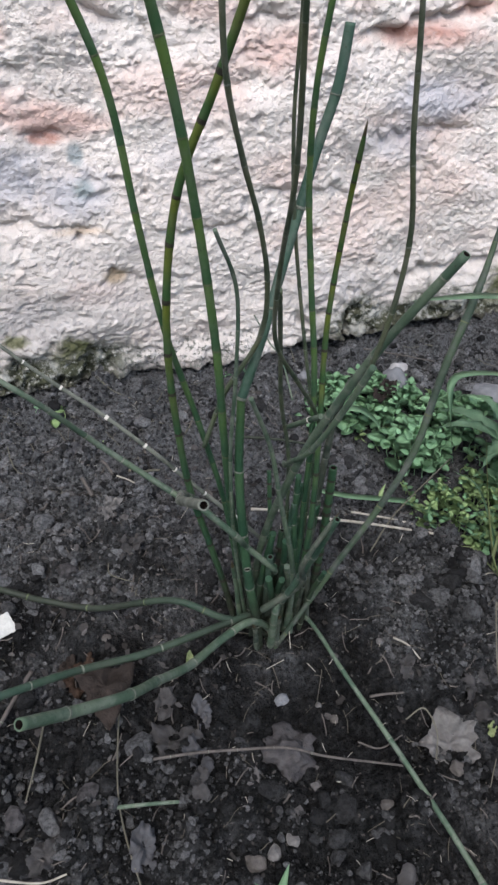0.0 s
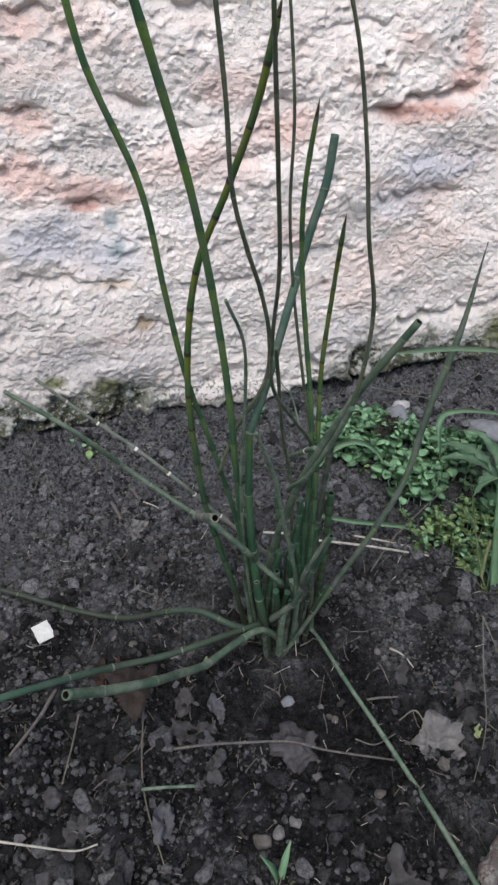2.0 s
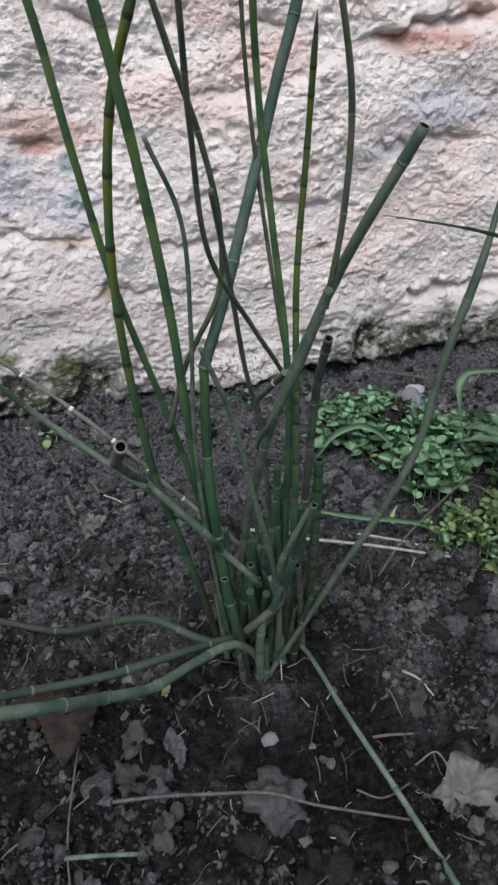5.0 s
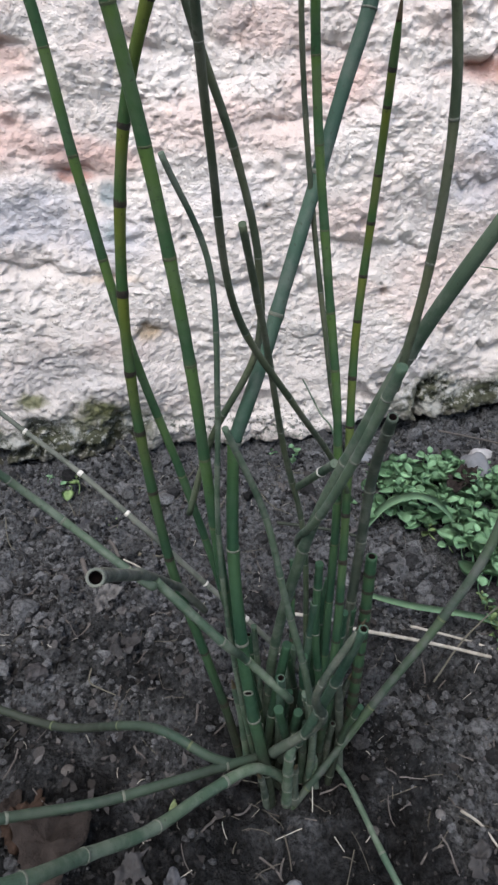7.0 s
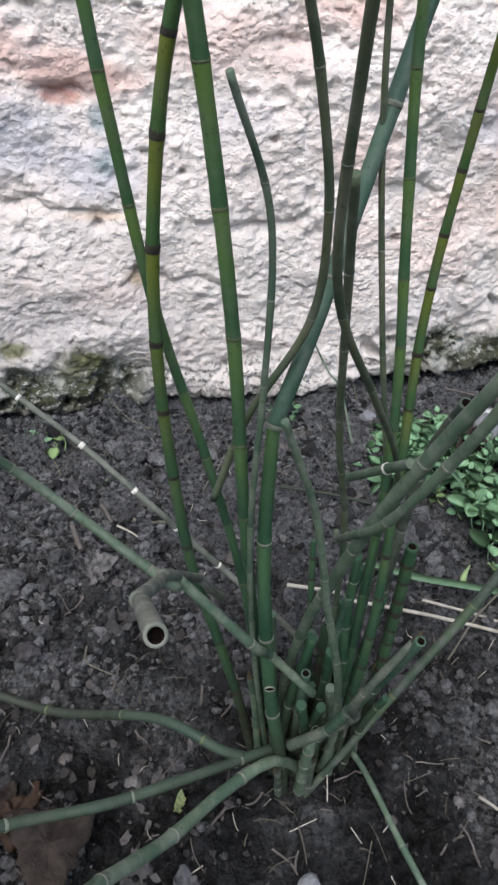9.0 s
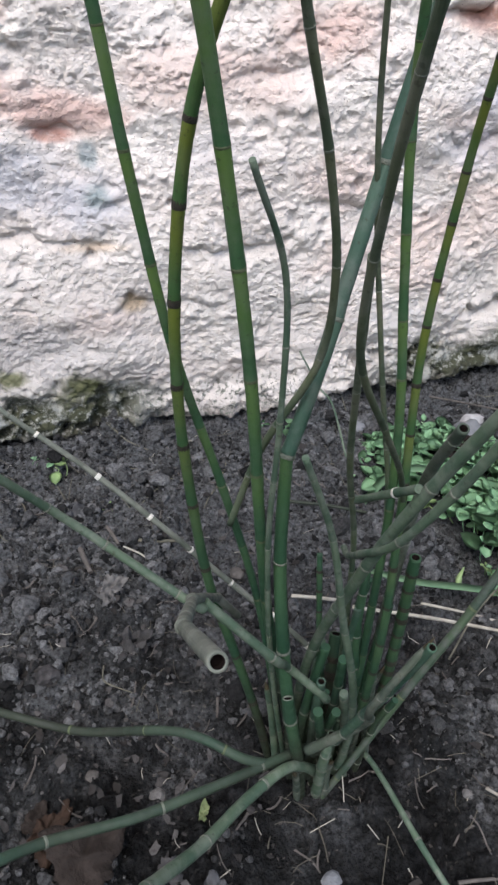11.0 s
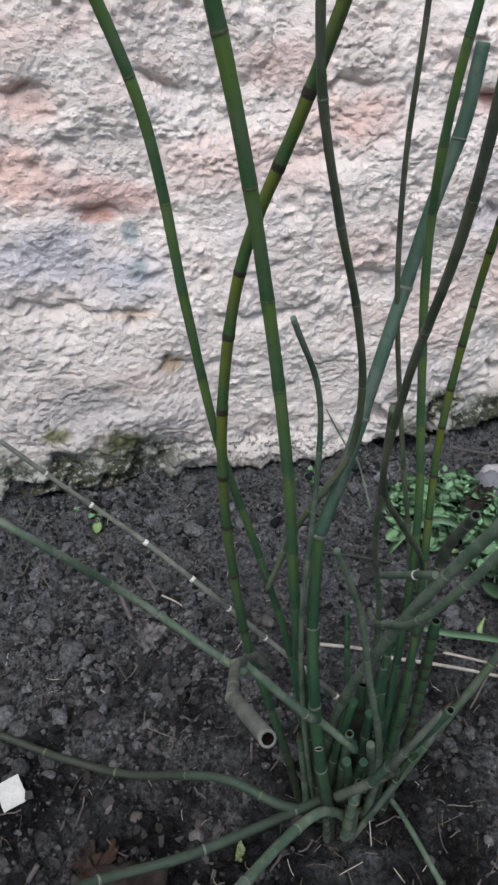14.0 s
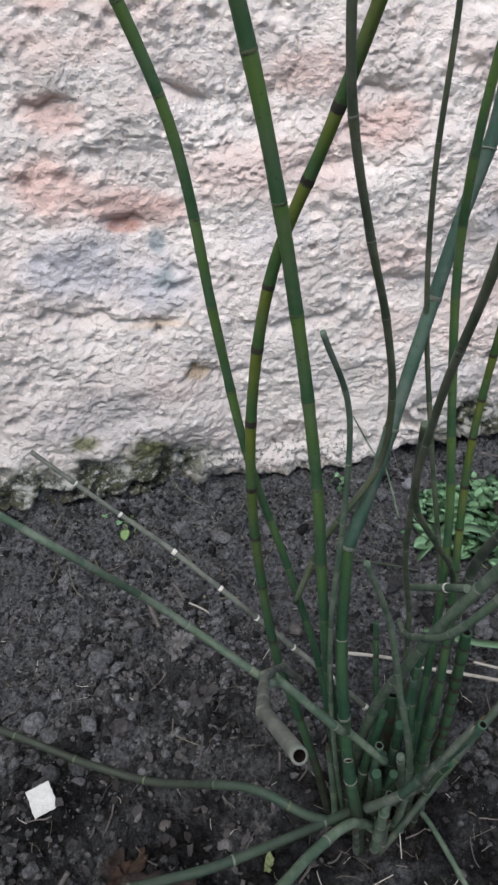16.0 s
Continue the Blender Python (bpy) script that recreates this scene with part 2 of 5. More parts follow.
    # green and brown growth near the foot, drawn up from the soil
    parts = p.node("ShaderNodeSeparateXYZ", Vector=p.at).outputs
    rise = p.math("SUBTRACT", parts[2], p.math("MULTIPLY", parts[0], 0.07))
    foot = p.ramp(p.math("ADD", rise, p.math("MULTIPLY", p.noise(16, 5, 0.6), 0.11)), 0.205, 0.165)
    left = p.ramp(p.math("ADD", parts[0], p.math("MULTIPLY", p.noise(20, 3), 0.06)), 0.0, -0.06)
    right = p.ramp(parts[0], 0.16, 0.24)
    sides = p.math("MINIMUM", p.math("ADD", left, right), 1.0)
    moss = p.math("MULTIPLY", foot, p.math("MULTIPLY", sides, p.math("MULTIPLY", p.ramp(p.noise(30, 5, 0.7), 0.36, 0.50), p.ramp(p.noise(130, 5, 0.7), 0.34, 0.50))))
    c = p.mix(p.math("MULTIPLY", p.math("MULTIPLY", foot, sides), 0.75), c, (0.22, 0.240, 0.222))
    c = p.mix(p.math("MULTIPLY", moss, 0.96), c, p.mix(p.noise(90, 4), (0.014, 0.020, 0.011), (0.058, 0.060, 0.034)))
    for x, z, rx, rz in ((0.475, 0.165, 0.05, 0.03), (-0.185, 0.14, 0.016, 0.01), (-0.125, 0.125, 0.03, 0.02)):
        c = p.mix(p.math("MULTIPLY", p.blob(x, z, rx, rz, 0.5, 60), 0.85), c, (0.09, 0.10, 0.035))
    splash = p.ramp(p.math("ADD", rise, p.math("MULTIPLY", p.noise(70, 5, 0.7), 0.035)), 0.118, 0.094)
    c = p.mix(p.math("MULTIPLY", splash, 0.8), c, (0.05, 0.046, 0.042))
    crust = p.math("MULTIPLY", p.ramp(parts[0], -0.09, -0.06), p.math("MULTIPLY", p.ramp(parts[0], 0.14, 0.10), p.ramp(rise, 0.135, 0.105)))
    c = p.mix(p.math("MULTIPLY", crust, p.ramp(p.noise(210, 5, 0.7), 0.52, 0.60)), c, (0.12, 0.13, 0.115))
    grains = p.math("MULTIPLY", p.ramp(p.cells(330, p.stretch(0.85, 1, 1.1)), 0.55, 0.05), 0.35)
    bump = p.math("ADD", p.math("ADD", p.noise(150, 8, 0.75, p.stretch(0.85, 1, 1.15)), grains), p.math("MULTIPLY", p.noise(620, 5, 0.7), 0.35))
    return p.done(c, bump, 0.0035, 0.65, spec=0.08)


WALL = wall_paint()


def stem_paint(name, low, high, grey, k=0.35, foot=0.0):
    """Ribbed horsetail skin: u runs round the stem, v counts its joints, so that each length fades from its foot to its top."""
    p = Paint(name, 0.5)
    uv = p.node("ShaderNodeUVMap").outputs[0]
    v = p.node("ShaderNodeSeparateXYZ", Vector=uv).outputs[1]
    along = p.math("ADD", p.math("FRACT", v), p.math("MULTIPLY", p.math("SUBTRACT", p.noise(34, 3), 0.5), 0.5))
    c = p.mix(p.ramp(along, 0.1, 0.95), low, high)
    length = p.node("ShaderNodeTexWhiteNoise")
    length.noise_dimensions = "1D"
    p.put(length.inputs["W"], p.math("FLOOR", v))
    c = p.mix(p.math("MULTIPLY", length.outputs["Value"], 0.3), c, tuple(0.6 * x for x in low))
    c = p.mix(p.math("MULTIPLY", p.ramp(p.noise(75, 6, 0.65), 0.42, 0.66), k * 1.3), c, grey)
    c = p.mix(p.math("MULTIPLY", p.ramp(p.noise(28, 4, 0.6), 0.50, 0.68), 0.22), c, tuple(0.55 * x for x in low))
    c = p.mix(p.math("MULTIPLY", p.ramp(p.noise(420, 3, 0.6), 0.60, 0.70), 0.5), c, (0.025, 0.025, 0.018))
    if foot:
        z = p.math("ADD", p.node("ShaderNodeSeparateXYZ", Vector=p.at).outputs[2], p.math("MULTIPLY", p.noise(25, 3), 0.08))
        # shade inside the crowded clump, put into the colour as a darker bluish green
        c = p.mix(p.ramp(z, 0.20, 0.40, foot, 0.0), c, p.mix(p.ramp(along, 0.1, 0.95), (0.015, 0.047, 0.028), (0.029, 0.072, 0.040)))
        # close to the soil one dark tone carries both dirt and painted shade
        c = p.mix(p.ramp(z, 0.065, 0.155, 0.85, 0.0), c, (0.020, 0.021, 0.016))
    rib = p.node("ShaderNodeTexWave", Vector=p.stretch(1, 0, 0, uv))
    rib.inputs["Scale"].default_value = 5.6
    c = p.mix(p.math("MULTIPLY", rib.outputs["Fac"], 0.03), c, grey)
    return p.done(c, p.math("ADD", p.math("MULTIPLY", rib.outputs["Fac"], 0.15), p.math("MULTIPLY", p.noise(300, 4), 0.6)), 0.0004, 0.5, spec=0.22, rough=p.ramp(p.noise(120, 4), 0.35, 0.65, 0.45, 0.75))


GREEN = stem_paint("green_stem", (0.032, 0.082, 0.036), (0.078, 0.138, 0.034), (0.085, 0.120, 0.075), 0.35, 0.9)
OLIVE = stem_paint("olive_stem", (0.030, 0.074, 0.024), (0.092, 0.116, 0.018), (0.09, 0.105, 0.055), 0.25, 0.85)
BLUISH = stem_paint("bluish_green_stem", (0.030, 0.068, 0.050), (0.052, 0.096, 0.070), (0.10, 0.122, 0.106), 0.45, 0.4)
GREYED = stem_paint("greyed_stem", (0.042, 0.075, 0.051), (0.076, 0.112, 0.075), (0.142, 0.165, 0.136), 0.45)
DRIED = stem_paint("dried_grey_stem", (0.072, 0.084, 0.070), (0.112, 0.124, 0.106), (0.165, 0.175, 0.155), 0.5)
SHEATH = stem_paint("dark_dry_stem", (0.034, 0.050, 0.039), (0.064, 0.081, 0.062), (0.122, 0.134, 0.113), 0.5)
LEANING = stem_paint("leaning_stem", (0.030, 0.050, 0.036), (0.046, 0.074, 0.042), (0.080, 0.086, 0.083), 0.5)
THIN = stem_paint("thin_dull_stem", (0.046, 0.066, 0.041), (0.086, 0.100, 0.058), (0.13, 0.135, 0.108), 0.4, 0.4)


def plain_paint(name, a, b, scale=60.0, rough=0.7, depth=0.0006, spec=0.3, sheen=None, thin=0.0):
    p = Paint(name, rough)
    c = p.mix(p.ramp(p.noise(scale, 5, 0.6), 0.3, 0.7), a, b)
    c = p.mix(p.math("MULTIPLY", p.random(), 0.35), c, tuple(min(1.0, 1.35 * v) for v in b))
    if sheen:
        c = p.mix(p.math("MULTIPLY", p.ramp(p.noise(scale * 5, 4), 0.55, 0.7), 0.5), c, sheen)
    if thin:
        through_light = p.node("ShaderNodeBsdfTranslucent", Color=c)
        both = p.node("ShaderNodeMixShader", Fac=thin)
        p.put(both.inputs[1], p.out.outputs[0])
        p.put(both.inputs[2], through_light.outputs[0])
        p.put(p.tree.nodes["Material Output"].inputs["Surface"], both.outputs[0])
    return p.done(c, p.noise(scale * 4, 5), depth, 0.6, spec=spec)


BAND_DARK = plain_paint("dark_joint", (0.010, 0.010, 0.008), (0.030, 0.026, 0.018), 200)
BAND_PALE = plain_paint("pale_joint", (0.36, 0.36, 0.33), (0.62, 0.61, 0.57), 300)
BAND_RING = plain_paint("greyish_joint", (0.052, 0.070, 0.052), (0.15, 0.16, 0.135), 500)
BAND_GREEN = plain_paint("green_joint", (0.035, 0.055, 0.025), (0.085, 0.10, 0.055), 300)
LEAF_RUST = plain_paint("rust_leaf_edge", (0.016, 0.0115, 0.0092), (0.034, 0.0225, 0.0172), 140, 0.8, 0.001, spec=0.06)
# near black, so the shade inside hollow stems is in the colour
HOLLOW_SHADE = plain_paint("hollow_shade", (0.003, 0.0025, 0.0025), (0.007, 0.005, 0.0045), 200, 0.95, spec=0.05)
TIP = plain_paint("brown_tip", (0.028, 0.024, 0.014), (0.06, 0.048, 0.026), 200)
STRAW = plain_paint("pale_straw", (0.19, 0.178, 0.152), (0.31, 0.297, 0.262), 120)
STRAW_DULL = plain_paint("dull_straw", (0.055, 0.055, 0.042), (0.105, 0.100, 0.078), 120)
TWIG = plain_paint("brown_twig", (0.038, 0.034, 0.032), (0.082, 0.074, 0.069), 150)
ROOT = plain_paint("dark_rootlet", (0.035, 0.032, 0.026), (0.085, 0.078, 0.062), 120)
LEAF_DEAD = plain_paint("dead_grey_leaf", (0.017, 0.0165, 0.017), (0.044, 0.043, 0.0445), 90, 0.85, 0.001)
LEAF_BROWN = plain_paint("dead_brown_leaf", (0.0120, 0.0100, 0.0092), (0.0285, 0.0235, 0.0212), 130, 0.85, 0.002, spec=0.06)
LEAF_SLATE = plain_paint("dead_bluish_leaf", (0.032, 0.033, 0.037), (0.060, 0.062, 0.069), 90, 0.8, 0.001)
HERB = plain_paint("herb_leaf", (0.165, 0.330, 0.180), (0.26, 0.42, 0.262), 45, 0.7, thin=0.2, spec=0.2)
HERB_LIGHT = plain_paint("young_leaf", (0.19, 0.29, 0.125), (0.29, 0.40, 0.19), 60, 0.65, thin=0.2)
HERB_BLUE = plain_paint("dandelion_leaf", (0.13, 0.235, 0.145), (0.21, 0.33, 0.215), 45, 0.55, thin=0.2)
GRASS = plain_paint("grass_blade", (0.095, 0.190, 0.110), (0.165, 0.280, 0.165), 40, 0.55, thin=0.35)
GRASS_PALE = plain_paint("yellowing_grass", (0.14, 0.19, 0.085), (0.23, 0.27, 0.13), 50, 0.55, thin=0.35)
PAPER = plain_paint("white_scrap", (0.34, 0.35, 0.34), (0.43, 0.44, 0.43), 300, 0.6, sheen=(0.20, 0.20, 0.19))
STONE_WHITE = plain_paint("white_stone", (0.15, 0.15, 0.157), (0.31, 0.31, 0.318), 160, 0.85, 0.001)
STONE_GREY = plain_paint("grey_stone", (0.038, 0.035, 0.033), (0.085, 0.079, 0.075), 110, 0.9, 0.001)
CHIP = plain_paint("pale_stone_chip", (0.055, 0.053, 0.053), (0.125, 0.122, 0.121), 140, 0.85, 0.001)
EARTH = plain_paint("grey_earth", (0.016, 0.0155, 0.016), (0.062, 0.060, 0.063), 110, 0.95, 0.003, spec=0.05)
STONE_BLUE = plain_paint("bluish_stone", (0.095, 0.100, 0.110), (0.15, 0.157, 0.172), 90, 0.85, 0.001)


def granite_paint():
    p = Paint("pinkish_granite", 0.85)
    c = p.mix(p.ramp(p.noise(30, 5), 0.35, 0.65), (0.19, 0.145, 0.128), (0.34, 0.315, 0.30))
    c = p.mix(p.math("MULTIPLY", p.ramp(p.noise(85, 7, 0.75), 0.50, 0.60), 0.85), c, (0.50, 0.48, 0.465))
    c = p.mix(p.math("MULTIPLY", p.ramp(p.noise(190, 6, 0.75), 0.56, 0.66), 0.75), c, (0.085, 0.072, 0.066))
    c = p.mix(p.math("MULTIPLY", p.ramp(p.noise(22, 4), 0.6, 0.75), 0.5), c, (0.17, 0.11, 0.085))
    return p.done(c, p.math("ADD", p.noise(140, 7, 0.75), p.noise(24, 5, 0.6)), 0.006, 0.9, spec=0.2)


GRANITE = granite_paint()

# ---- the ground and the wall ----
gx, gy = axis(-0.42, 0.58, 0.0018, 70), axis(-0.33, 0.42, 0.0018, 70)
X, Y = np.meshgrid(gx, gy)
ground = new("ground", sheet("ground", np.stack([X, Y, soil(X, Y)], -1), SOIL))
tagged(ground, "dark crumbly garden soil sloping up to the wall", "soil", kind="structure")


def foot_line(x):
    return 0.078 + 0.07 * np.clip(x, -0.7, 0.9) + 0.005 * fbm(x / 0.09, x * 0 + 2.0, 2, 61)


def wall_face(x, z):
    """How far the face stands out of the wall's plane towards the viewer."""
    xs, zs = x + 0.006 * vnoise(x / 0.03, z / 0.024, 70), z + 0.005 * vnoise(x / 0.03, z / 0.024, 71)
    xf, zf = x + 0.0016 * vnoise(x / 0.007, z / 0.006, 82), z + 0.0016 * vnoise(x / 0.007, z / 0.006, 83)
    out = 0.011 * fbm(x / 0.16, z / 0.12, 3, 72) + 0.0024 * fbm(xs / 0.045, zs / 0.032, 3, 73) + 0.0007 * fbm(x / 0.0052, z / 0.0046, 2, 75)
    # grains and knobs of the coat, with small hollows between them
    coarse = 0.30 + 0.95 * smooth(-0.6, 0.6, fbm(x / 0.055, z / 0.04, 3, 78))
    out = out + 0.12 * coarse * knobs(xs, zs, 0.0150, 76, 0.5) + 0.19 * coarse * knobs(xf, zf, 0.0076, 77, 0.6) + 0.34 * knobs(xf, zf, 0.0041, 74, 0.6)
    out = out - 0.45 * coarse * knobs(xf + 0.31, zf + 0.17, 0.0095, 84, 0.14)
    # ledges where the coat has broken along a line
    for x0, x1, z0, rise, deep in (
        (0.215, 0.36, 0.455, 0.24, 0.018), (-0.146, -0.110, 0.357, 0.12, 0.015), (-0.09, -0.045, 0.468, -0.1, 0.011), (-0.21, -0.165, 0.447, 0.2, 0.012), (-0.172, -0.142, 0.412, 0.3, 0.009), (-0.19, -0.14, 0.545, 0.1, 0.012), (-0.11, -0.07, 0.556, -0.1, 0.010),
        (0.27, 0.33, 0.597, -0.25, 0.014), (0.24, 0.36, 0.352, 0.1, 0.008), (-0.02, 0.09, 0.255, 0.1, 0.008), (0.29, 0.60, 0.178, 0.16, 0.016),
        (-0.09, 0.02, 0.205, 0.0, 0.007), (0.07, 0.13, 0.463, 0.1, 0.012), (-0.22, -0.09, 0.275, -0.05, 0.008), (0.40, 0.55, 0.575, 0.0, 0.012),
        (0.03, 0.12, 0.40, 0.1, 0.006), (-0.03, 0.05, 0.56, 0.0, 0.007), (0.15, 0.25, 0.54, 0.1, 0.006), (0.10, 0.22, 0.30, -0.06, 0.006),
    ):
        d = z - (z0 + rise * (x - x0) + 0.006 * vnoise(x / 0.012, x * 0, 80 + z0 * 10))
        win = smooth(x0 - 0.015, x0 + 0.02, x) * smooth(x1 + 0.015, x1 - 0.02, x)
        out = out - deep * win * np.where(d < 0, np.exp(np.minimum(d, 0) / 0.008), np.exp(-np.maximum(d, 0) / 0.003))
    # upright crack at the foot
    out = out - 0.02 * np.exp(-((x - 0.235 - 0.004 * vnoise(z / 0.01, z * 0, 91)) / 0.003) ** 2) * smooth(0.155, 0.12, z)
    # shallow level creases
    crease = fbm(xs / 0.05, zs / 0.014, 4, 79)
    out = out - 0.0030 * np.exp(-((crease / 0.05) ** 2)) * smooth(-0.1, 0.5, fbm(x / 0.09, z / 0.07, 2, 81))
    # small dark pits
    for px, pz, r in ((-0.103, 0.255, 0.004), (0.234, 0.516, 0.004), (0.318, 0.531, 0.004), (-0.07, 0.215, 0.004), (0.18, 0.245, 0.004), (0.345, 0.575, 0.005), (0.05, 0.33, 0.003), (0.26, 0.20, 0.004), (-0.03, 0.30, 0.003)):
        out = out - 0.012 * np.exp(-((x - px) ** 2 + (z - pz) ** 2) / r**2)
    near = smooth(1.8, 0.8, np.abs(x)) * smooth(2.0, 0.9, z)
    out = out * (0.25 + 0.75 * near)
    # the coat ends in a ragged lip over the soil
    d = z - foot_line(x)
    low = np.exp(-np.maximum(d, 0) / 0.035)
    out = out + low * (0.012 * fbm(x / 0.05, z / 0.03, 3, 95) + 0.004 * fbm(x / 0.012, z / 0.012, 3, 96, True) - 0.006)
    # hollows where moss has eaten into the coat, and the crust between them
    sides = smooth(-0.065, -0.095, x) + smooth(0.13, 0.17, x) * smooth(0.30, 0.25, x)
    out = out - 0.019 * smooth(0.0, 0.5, fbm(xs / 0.026, zs / 0.016, 5, 97)) * sides * smooth(0.065, 0.035, d + 0.01 * vnoise(x / 0.02, z / 0.02, 98)) * smooth(0.0, 0.012, d)
    crust = smooth(-0.078, -0.070, x + 0.006 * vnoise(z / 0.012, z * 0, 99)) * smooth(0.13, 0.10, x)
    out = out + 0.007 * crust * smooth(0.036, 0.026, d + 0.006 * vnoise(x / 0.015, x * 0, 94))
    return out + 0.004 * np.exp(-np.abs(d - 0.008) / 0.012) - 0.06 * smooth(0.004, -0.006, d + 0.004 * vnoise(x / 0.013, z * 0, 93))


wx, wz = axis(-0.36, 0.60, 0.00138, 14), axis(0.04, 0.70, 0.00138, 2.0)
wz = wz[(wz > -0.12)]
XX, ZZ = np.meshgrid(wx, wz)
face = wall_face(XX, ZZ)
droop = 0.12 * (face - 0.011 * fbm(XX / 0.16, ZZ / 0.12, 3, 72)) * smooth(0.01, 0.06, ZZ - foot_line(XX))
front = np.stack([XX, 0.38 - face, ZZ - np.clip(droop, -0.006, 0.006)], -1)
back = front[::-1].copy()
back[..., 1] = 0.85
wall = new("wall_north", sheet("wall_north", np.concatenate([front, back[[0, -1]]], 0), WALL))
tagged(wall, "rough lumpy lime-rendered wall, cream with pink and blue-grey stains, mossy foot", "wall", kind="structure")


# ---- builders ----
def part(name, bm, material, parent, label=""):
    me = bpy.data.meshes.new(name)
    bm.to_mesh(me)
    bm.free()
    me.materials.append(material)
    ob = new(name, me)
    ob.parent = parent
    return tagged(ob, label)


def thing(name, label, category, at=(0, 0, 0), group=""):
    ob = new(name)
    ob.empty_display_size = 0.01
    ob.location = at
    return tagged(ob, label, category, group)


def glide(points, n):
    """n places on a smooth line through the points."""
    q = np.array(points, float)
    p = np.vstack([2 * q[0] - q[1], q, 2 * q[-1] - q[-2]])
    u = np.linspace(0, len(q) - 1 - 1e-9, n)
    i = u.astype(int)
    s = (u - i)[:, None]
    a, b, c, d = p[i], p[i + 1], p[i + 2], p[i + 3]
    return 0.5 * (2 * b + (c - a) * s + (2 * a - 5 * b + 4 * c - d) * s**2 + (3 * b - a - 3 * c + d) * s**3)


def frames_along(pts):
    """A steady pair of cross directions at each place of a line."""
    t = np.gradient(pts, axis=0)
    t /= np.linalg.norm(t, axis=1)[:, None] + 1e-12
    side = np.cross(t[0], (0.3, 0.9, 0.2))
    side /= np.linalg.norm(side)
    sides = []
    for k in range(len(pts)):
        side = side - (side @ t[k]) * t[k]
        side /= np.linalg.norm(side)
        sides.append(side)
    sides = np.array(sides)
    return t, sides, np.cross(t, sides)


def tube(pts, radii, sides=14, open_end=False, wall_part=0.32, phase=None):
    """A tube along places with radii; u runs round, v along, or by the phase given. open_end hollows its last end."""
    bm = bmesh.new()
    uv = bm.loops.layers.uv.new("UVMap")
    t, a, b = frames_along(pts)
    run = np.r_[0, np.cumsum(np.linalg.norm(np.diff(pts, axis=0), axis=1))] * 25 if phase is None else phase
    rows = []
    ring = [(math.cos(2 * math.pi * k / sides), math.sin(2 * math.pi * k / sides)) for k in range(sides)]
    seq = [(pts[i], radii[i], a[i], b[i], run[i]) for i in range(len(pts))]
    if open_end:
        p, r, aa, bb, v = seq[-1]
        seq += [(p, r * (1 - wall_part), aa, bb, v), (p - t[-1] * r * 3.5, r * (1 - wall_part) * 0.9, aa, bb, v)]
    for p, r, aa, bb, v in seq:
        rows.append(([bm.verts.new(p + r * (c * aa + s * bb)) for c, s in ring], v))
    for n, ((r0, v0), (r1, v1)) in enumerate(zip(rows, rows[1:])):
        for k in range(sides):
            f = bm.faces.new((r0[k], r0[(k + 1) % sides], r1[(k + 1) % sides], r1[k]))
            f.smooth = True
            f.material_index = 1 if open_end and n > len(pts) - 1 else 0
            for loop, (uu, vv) in zip(f.loops, ((k, v0), (k + 1, v0), (k + 1, v1), (k, v1))):
                loop[uv].uv = (uu / sides, vv)
    for row in (rows[0][0], rows[-1][0]):
        bm.faces.new(row)
    bmesh.ops.recalc_face_normals(bm, faces=bm.faces)
    return bm


def band_mesh(name, material, tall, flare):
    """A joint of unit radius, as a collar with a toothed upper rim."""
    bm = bmesh.new()
    sides, rows = 14, []
    for z, r in ((-0.5, 1.0), (-0.42, 1.0 + flare), (0.1, 1.0 + flare * 1.1), (0.42, 1.0 + flare * 0.8), (0.5, 1.0)):
        rows.append([bm.verts.new((r * math.cos(2 * math.pi * k / sides), r * math.sin(2 * math.pi * k / sides), (z + (0.10 * (k % 2) if z > 0.3 else 0)) * tall)) for k in range(sides)])
    for r0, r1 in zip(rows, rows[1:]):
        for k in range(sides):
            bm.faces.new((r0[k], r0[(k + 1) % sides], r1[(k + 1) % sides], r1[k])).smooth = True
    me = bpy.data.meshes.new(name)
    bm.to_mesh(me)
    bm.free()
    me.materials.append(material)
    return me


BANDS = {
    "dark": band_mesh("joint", BAND_DARK, 1.0, 0.035),
    "pale": band_mesh("joint", BAND_PALE, 1.1, 0.12),
    "ring": band_mesh("joint", BAND_RING, 0.42, 0.08),
    "green": band_mesh("joint", BAND_GREEN, 0.45, 0.03),
}


